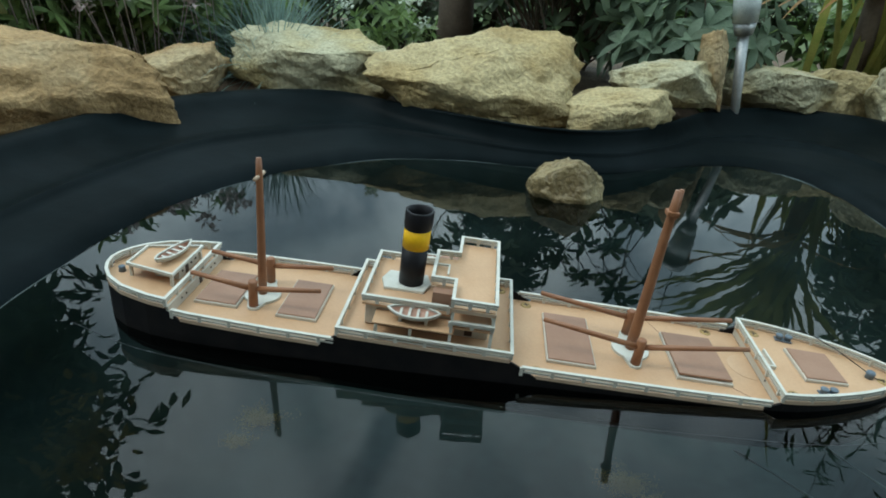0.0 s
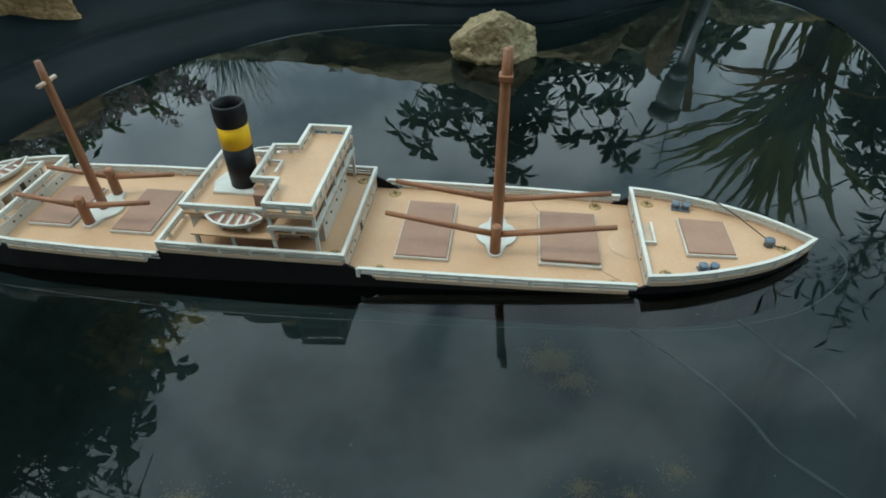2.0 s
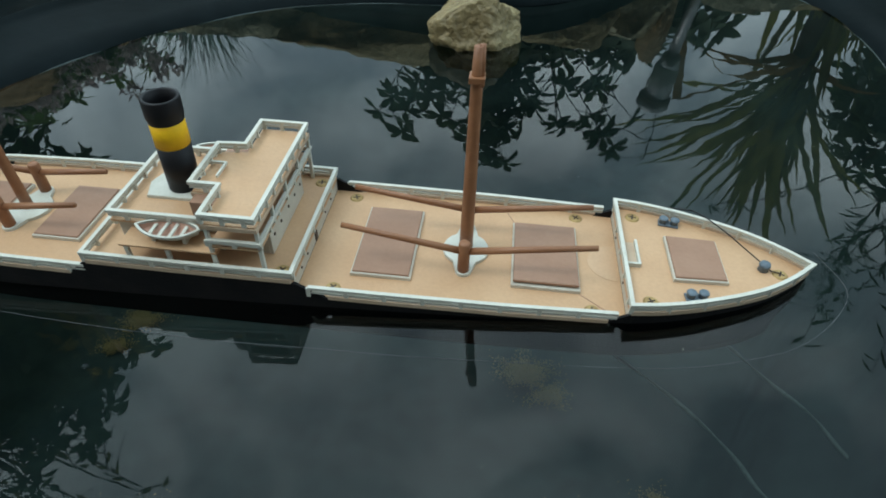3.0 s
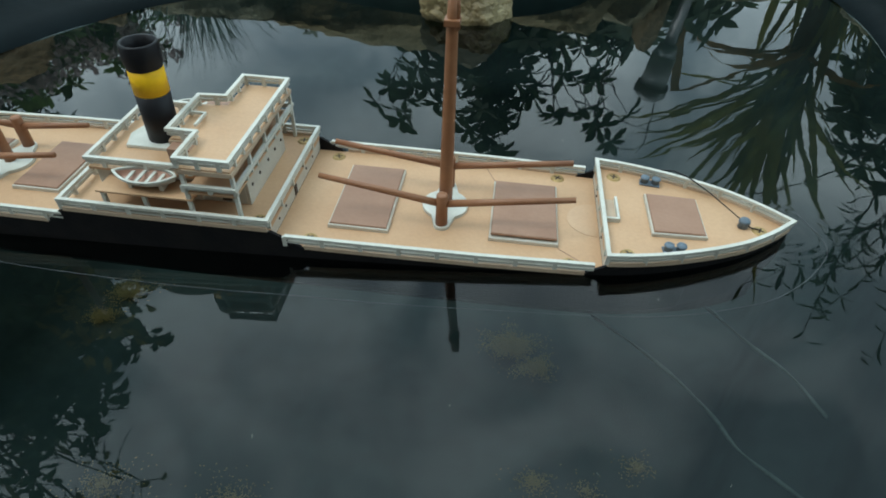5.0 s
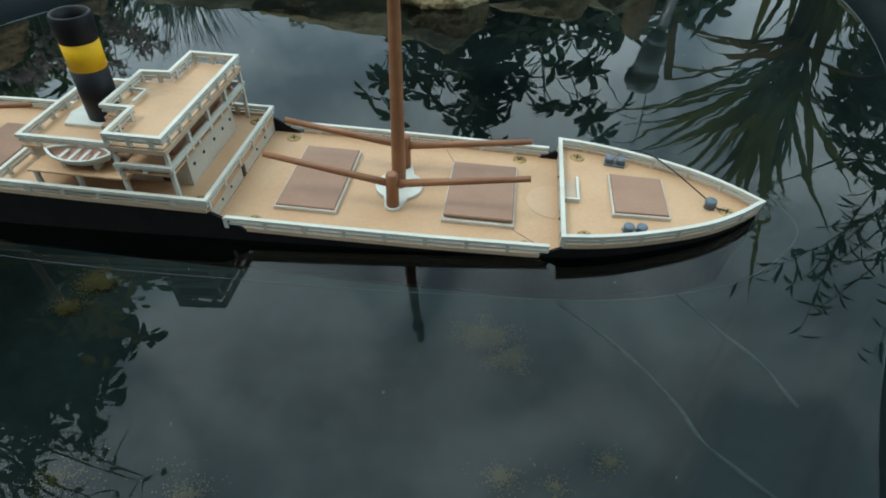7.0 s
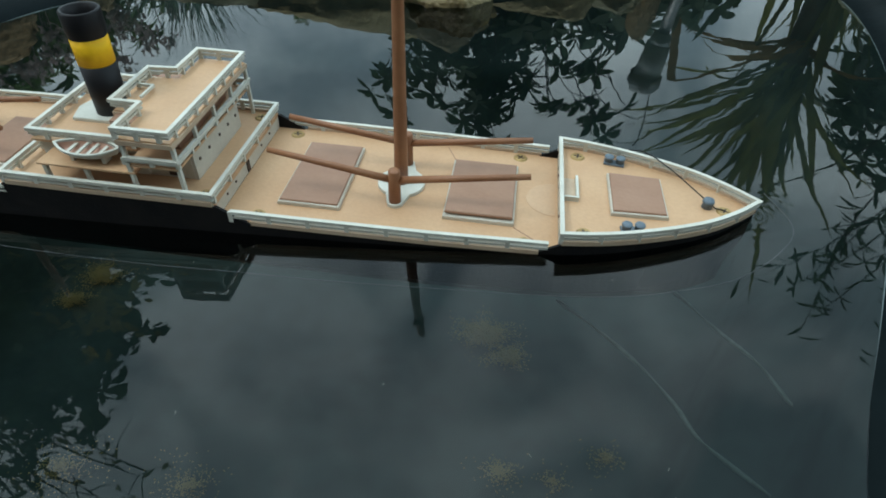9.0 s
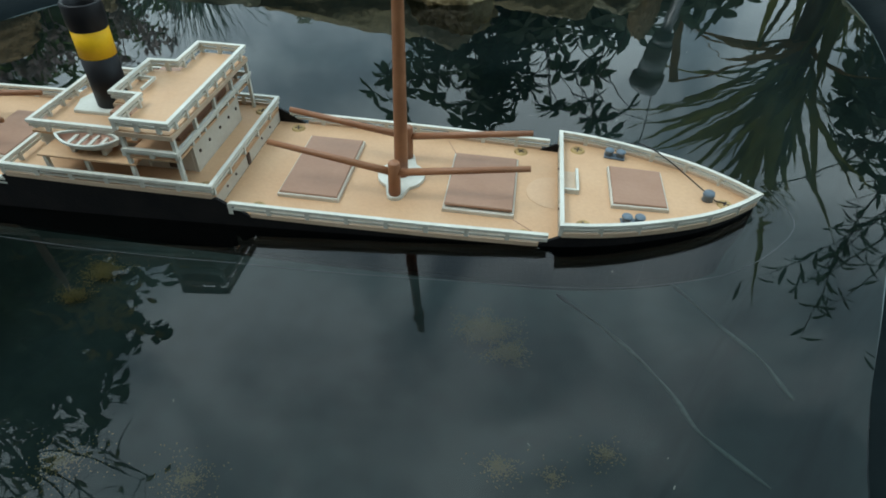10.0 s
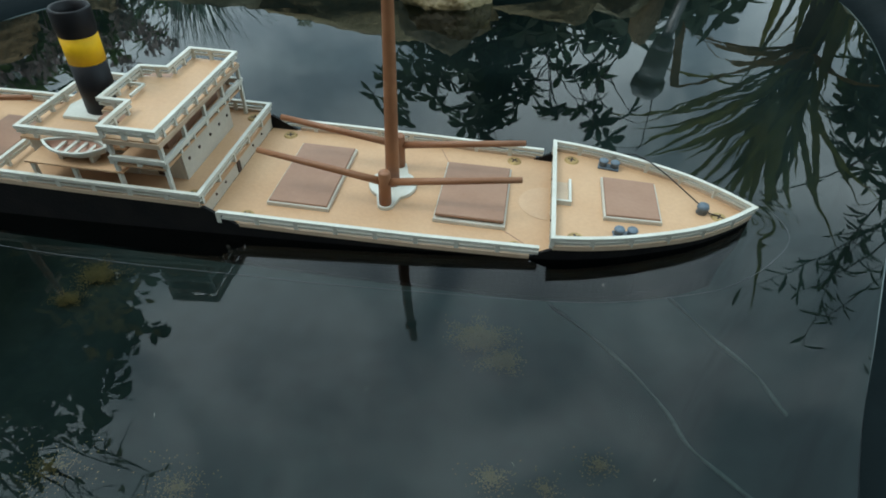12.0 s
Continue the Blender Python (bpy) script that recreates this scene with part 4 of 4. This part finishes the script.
# a second row of low bushes closing the view behind the stones
for k in range(13):
    x = -1.35 + 0.215 * k
    mat = (LEAF_MID, LEAF_DARK, LEAF_MID, LEAF_GREY)[k % 4] if not 5 <= k <= 7 else LEAF_DARK
    bush = plant("low_bush", "low dense bush in the bed behind the stones", "bush", x, 1.17 + 0.06 * math.sin(k * 2.3), group="bushes behind the stones")
    spray_shrub(bush, 200 + k, cloud_tips(200 + k, 34, (0, 0, 0.13), (0.15, 0.12, 0.13)), 0.05, 0.050, 0.018, 7, 0.003, mat, BARK, 3, "lance")
post = mesh_object("old_post", tube([(0, 0, -0.02), (0.004, 0, 0.12), (0, 0.004, 0.27)], [0.042, 0.038, 0.036], 16), BARK, True)
post.location = (-0.12, 0.99, 0.02)
tagged(post, "short weathered brown wooden post behind the boulders", "post")

# bright leaves at the bed's end, and a second sheaf of straps behind
bright = plant("yellow_green_plant", "bright yellow-green broad leaves at the bed's end", "plant", -0.86, 0.47)
spray_shrub(bright, 311, cloud_tips(311, 12, (0, 0, 0.13), (0.07, 0.07, 0.07)), 0.03, 0.075, 0.034, 5, 0.003, LEAF_STRAP, LEAF_MID, 2, "lance")
reeds = plant("strap_sheaf", "upright sheaf of bright green strap leaves", "plant", 0.83, 0.99)
rnd = random.Random(312)
v, f = [], []
for k in range(44):
    ang = rnd.uniform(0, 2 * math.pi)
    leaf(v, f, (rnd.gauss(0, 0.07), rnd.gauss(0, 0.04), 0), (math.cos(ang) * 0.3, math.sin(ang) * 0.25, 1), (0, 0, 1), rnd.uniform(0.22, 0.36), rnd.uniform(0.014, 0.022), rnd.uniform(0, 0.4), 8, "strap", 0.12)
tagged(part("leaf_sheaf", raw("leaf_sheaf", v, f), LEAF_STRAP, reeds, "", True), kind="stuff")

# a few wiry stalks that arch over beside the light
wiry = plant("wiry_grass", "thin dark wiry stalks arching over beside the stones", "grass", 0.36, 0.80)
for way in ([(0.05, 0, 0), (0.054, 0, 0.16), (0.051, 0, 0.27), (0.048, -0.004, 0.39), (0.040, -0.006, 0.412)], [(0.045, 0.01, 0), (-0.02, 0, 0.20), (-0.054, 0, 0.288), (-0.052, -0.002, 0.36), (-0.044, -0.004, 0.395), (0.0, -0.006, 0.408), (0.040, -0.006, 0.405)], [(-0.03, 0.01, 0), (-0.05, 0, 0.20), (-0.054, 0, 0.29), (-0.02, -0.003, 0.335), (0.045, -0.005, 0.362), (0.09, -0.006, 0.366)]):
    fine = [tuple(q) for q in closed_spline(list(way) + list(way)[::-1], 48)[:23]]
    part("stalk", tube(fine, [0.0016 - 0.00004 * k for k in range(23)], 6), BARK, wiry)

# dense dark bush beside the strap-leaved plant
dense = plant("dense_bush", "dense dark green bush beside the strap-leaved plant", "bush", 0.96, 0.90)
spray_shrub(dense, 301, cloud_tips(301, 95, (0, 0, 0.27), (0.19, 0.18, 0.27)), 0.06, 0.055, 0.020, 7, 0.004, LEAF_DARK, BARK, 5)

# thin willowy twigs at the right
willow = plant("twiggy_shrub", "thin twiggy shrub with narrow leaves beside the pond", "shrub", 1.04, 0.76)
rnd = random.Random(51)
lv, lf, sv, sf = [], [], [], []
for k in range(11):
    tip = Vector((rnd.uniform(-0.42, 0.35), rnd.uniform(-0.35, 0.3), rnd.uniform(0.45, 1.05)))
    way = bend((rnd.uniform(-0.06, 0.06), rnd.uniform(-0.06, 0.06), 0), tip, (0.05, 0.0, 0.12), 9)
    tube_data(way, [0.0036 - 0.00028 * i for i in range(10)], 5, sv, sf)
    for i in range(4, 10):
        for _ in range(4):
            leaf(lv, lf, way[i], (rnd.gauss(0, 1), rnd.gauss(0, 1), rnd.gauss(0.2, 0.7)), (0, 0, 1), rnd.uniform(0.03, 0.055), 0.008, 0.3, 4)
for root, tip, sag in (((-0.05, 0.0, 0.0), (-0.125, 0.04, 0.95), (-0.07, 0.0, 0.0)), ((-0.05, 0.02, 0.0), (-0.325, 0.04, 0.77), (0.09, 0.0, 0.10)), ((0.0, 0.0, 0.0), (0.08, 0.04, 1.04), (-0.04, 0.0, 0.0)), ((-0.03, 0.0, 0.0), (-0.20, 0.02, 0.72), (0.02, 0.0, 0.05))):
    way = bend(root, tip, sag, 22)
    tube_data(way, [0.0034 - 0.00012 * i for i in range(23)], 5, sv, sf)
    for i in range(9, 23):
        for _ in range(3 if i < 20 else 1):
            leaf(lv, lf, way[i], (rnd.gauss(0, 0.7), rnd.gauss(0, 0.7), rnd.uniform(0.2, 1.0)), (0, 0, 1), rnd.uniform(0.035, 0.065), 0.009, 0.25, 4)
part("twig_cluster", raw("twig_cluster", sv, sf), BARK, willow)
part("foliage", raw("foliage", lv, lf), LEAF_DARK, willow, "", True)


def tree(name, label, x, y, seed, trunk, crown, spread, limbs, leaf_long, leaf_wide, mat, per=60, bare=0):
    """Tapered trunk, limbs to points in the crown, twigs with leaves, some limbs bare."""
    ob = plant(name, label, "tree", x, y, 0.0)
    rnd = random.Random(seed)
    sv, sf, lv, lf = [], [], [], []
    top = Vector((0, 0, crown[2]))
    tube_data([(0, 0, 0), (0.02, 0.01, crown[2] * 0.4), tuple(Vector(crown) * 0.8)], [trunk, trunk * 0.8, trunk * 0.45], 10, sv, sf)
    for k in range(limbs):
        p = Vector((rnd.gauss(0, 0.5), rnd.gauss(0, 0.5), rnd.gauss(0, 0.5)))
        p = p.normalized() * rnd.random() ** 0.45
        tip = Vector(crown) + Vector((p.x * spread[0], p.y * spread[1], p.z * spread[2]))
        root = Vector(crown) * rnd.uniform(0.45, 0.8)
        way = bend(root, tip, (rnd.uniform(-0.1, 0.1), rnd.uniform(-0.1, 0.1), 0.08), 8)
        tube_data(way, [trunk * 0.25 * (1 - 0.11 * i) for i in range(9)], 5, sv, sf)
        for i in range(3, 9):
            for _ in range(2):
                c = Vector(way[i])
                twig = c + Vector((rnd.gauss(0, 1), rnd.gauss(0, 1), rnd.gauss(0, 0.8))).normalized() * rnd.uniform(0.12, 0.3)
                tube_data(bend(c, twig, (0, 0, -0.02), 3), trunk * 0.05, 4, sv, sf, False)
                if k < bare:
                    continue
                for _ in range(per // 12):
                    q = c.lerp(twig, rnd.uniform(0.2, 1.05)) + Vector((rnd.gauss(0, 0.03), rnd.gauss(0, 0.03), rnd.gauss(0, 0.03)))
                    leaf(lv, lf, q, (rnd.gauss(0, 1), rnd.gauss(0, 1), rnd.gauss(-0.2, 0.7)), (0, 0, 1), leaf_long * rnd.uniform(0.7, 1.2), leaf_wide, 0.2, 3, "lance")
    part("trunk", raw("trunk", sv, sf), BARK, ob)
    part("crown", raw("crown", lv, lf), mat, ob, "", True)
    return ob


tree("garden_tree", "dark leafy garden tree leaning over the pond's end", -2.06, 1.0, 61, 0.06, (0.0, 0.0, 1.20), (0.86, 0.5, 0.95), 205, 0.072, 0.034, LEAF_DARK, 216)
tree("bare_tree", "sparse tree with bare twisting branches", -3.0, 1.4, 62, 0.07, (0.1, -0.2, 3.2), (1.15, 0.5, 0.65), 26, 0.08, 0.03, LEAF_YELLOW, 24, 16)

garden_tree = bpy.data.objects["garden_tree"]
rnd = random.Random(66)
v, f = [], []
tube_data(bend((0.3, 0.0, 0.95), (0.86, -0.08, 1.24), (0, 0, 0.06), 6), [0.012 - 0.0014 * i for i in range(7)], 6, v, f)
for _ in range(170):
    leaf(v, f, (0.84 + rnd.gauss(0, 0.07), -0.08 + rnd.gauss(0, 0.06), 1.22 + rnd.gauss(0, 0.10)), (rnd.gauss(0, 1), rnd.gauss(0, 1), rnd.gauss(-0.2, 0.7)), (0, 0, 1), rnd.uniform(0.035, 0.06), 0.024, 0.2, 3)
part("yellowing_spray", raw("yellowing_spray", v, f), LEAF_GOLD, garden_tree, "spray of yellowing leaves", True)

# low hedge far round the garden
rnd = random.Random(71)
v, f = [], []
for k in range(9000):
    ang = rnd.uniform(0, 2 * math.pi)
    r = rnd.uniform(3.6, 4.4)
    h = 0.62 + 0.16 * noise.noise(Vector((math.cos(ang) * 3, math.sin(ang) * 3, 0)))
    p = (math.cos(ang) * r, math.sin(ang) * r, 0.02 + h * rnd.random() ** 0.8)
    leaf(v, f, p, (rnd.gauss(0, 1), rnd.gauss(0, 1), rnd.gauss(0, 1)), (0, 0, 1), 0.16, 0.09, 0.2, 2)
hedge = mesh_object("far_hedge", raw("far_hedge", v, f), LEAF_MID, True)
tagged(hedge, "low green hedge far round the garden", "hedge", kind="stuff")

# ---- garden light ----
lamp = plant("garden_light", "slim steel garden spike light among the stones", "garden light", 0.414, 0.716, 0.03)
lamp.rotation_euler = (0, radians(-7), 0)
part("stake", tube([(0, 0, -0.02), (0.0, 0, 0.02), (-0.006, 0, 0.150)], [0.003, 0.0075, 0.0095], 16), STEEL, lamp, "brushed steel stake", True)
part("collar", tube([(-0.006, 0, 0.146), (-0.0065, 0, 0.166)], [0.014, 0.0190], 20), STEEL, lamp, "", True)
part("lens", tube([(-0.0065, 0, 0.166), (-0.0085, 0, 0.221)], [0.0200, 0.0225], 24), FROST, lamp, "frosted clear lens", True)
part("cap", tube([(-0.0085, 0, 0.221), (-0.009, 0, 0.238), (-0.0092, 0, 0.246)], [0.0270, 0.0280, 0.022], 24), STEEL, lamp, "steel cap", True)

# ---- added unseen fence behind the viewpoint, cuts sky light on the ship ----
WOOD = material("weathered_board", (0.16, 0.115, 0.075), (0.10, 0.07, 0.045), 9, 0.85, bump=0.002, fine=90)
fence = tagged(new("sky_blocking_fence"), "unseen added board fence behind the viewpoint, blocking part of the sky", "fence")
BOARD = to_mesh("board", box(-0.072, 0.072, -0.01, 0.01, 0.0, 2.3, 0.003))
BOARD.materials.append(WOOD)
for k in range(44):
    part("board", BOARD, None, fence, at=pose(-3.3 + 0.15 * k, -1.45 + 0.006 * (k % 2), 0.01))
for z in (0.4, 1.9):
    part("fence_rail", box(-3.4, 3.4, -1.50, -1.465, z, z + 0.08, 0.004), WOOD, fence)

# ---- on the pond's bottom and on its surface ----
def flakes(name, label, seed, x, y, z, r, count, size, mat, category, group, flat=0.25):
    rnd = random.Random(seed)
    v, f = [], []
    for _ in range(count):
        ang, rr = rnd.uniform(0, 2 * math.pi), r * abs(rnd.gauss(0, 0.5))
        rr *= 0.75 + 0.6 * noise.noise(Vector((math.cos(ang) * 1.7 + seed, math.sin(ang) * 1.7, seed * 0.37)))
        leaf(v, f, (rr * math.cos(ang), rr * math.sin(ang) * 0.75, rnd.uniform(0, 0.003)), (rnd.gauss(0, 1), rnd.gauss(0, 1), rnd.gauss(0, flat)), (0, 0, 1), size * rnd.uniform(0.5, 1.4), size * 0.55, 0.1, 2)
    ob = mesh_object(name, raw(name, v, f), mat, True)
    ob.location = (x, y, z)
    tagged(ob, label, category, group, "stuff")


# silt drifts; the two near-left patches imitate pinkish cloud mirrored in the water
for k, (x, y, r, n) in enumerate([(0.154, 0.066, 0.03, 5200), (0.178, 0.044, 0.024, 2400), (0.177, -0.064, 0.024, 500), (0.256, -0.042, 0.022, 300), (0.216, -0.066, 0.018, 200), (-0.048, -0.104, 0.036, 500), (-0.150, -0.104, 0.040, 600), (-0.236, 0.094, 0.030, 3600), (-0.246, 0.058, 0.024, 1500)]):
    flakes("silt_and_reflection_patch", "brown flakes on the pond's bottom for silt drifts and mirrored pinkish cloud", 80 + k, x, y, -0.205, r, n, 0.0017, SILT, "silt", "silt on the pond's bottom")
rnd = random.Random(90)
v, f = [], []
for _ in range(70):
    leaf(v, f, (rnd.uniform(-0.3, 0.4), rnd.uniform(-0.3, 0.4), 0.0006), (rnd.gauss(0, 1), rnd.gauss(0, 1), 0), (0, 0, 1), rnd.uniform(0.0009, 0.0022), 0.0008, 0, 1)
specks = mesh_object("floating_specks", raw("floating_specks", v, f), PETAL)
tagged(specks, "tiny pale specks floating on the water", "specks", kind="stuff")
for pts in ([(0.205, -0.002), (0.2113, -0.008), (0.2324, -0.027), (0.2545, -0.051), (0.2708, -0.075), (0.280, -0.095), (0.2944, -0.110), (0.3104, -0.124)], [(0.280, 0.020), (0.290, 0.007), (0.307, -0.018), (0.325, -0.040), (0.335, -0.065), (0.347, -0.085), (0.361, -0.101)]):
    way = [tuple(p) for p in closed_spline([(*q, -0.08) for q in pts] + [(*q, -0.08) for q in pts[::-1]], 64)[:32]]
    ob = mesh_object("pale_root", tube(way, [0.0005 + 0.0009 * abs(math.sin(i * 0.45)) for i in range(32)], 6), ROOT, True)
    tagged(ob, "thin pale root trailing under the water", "root", "roots under the water")
# added strand that stands in for the faint wake line on the water
wake_path = [(-0.31, -0.040), (-0.25, -0.060), (-0.17, -0.071), (-0.09, -0.078), (-0.02, -0.081), (0.033, -0.081), (0.076, -0.0815), (0.134, -0.080), (0.190, -0.078), (0.228, -0.074), (0.261, -0.065), (0.285, -0.055), (0.309, -0.035), (0.325, -0.010), (0.318, 0.02)]
way = [tuple(p) for p in closed_spline([(*q, 0.0002) for q in wake_path] + [(*q, 0.0002) for q in wake_path[::-1]], 180)[:86]]
tagged(mesh_object("wake_line_strand", tube(way, 0.00010, 5), STRAND), "hair-thin pale strand imitating the faint wake line round the ship", "strand")
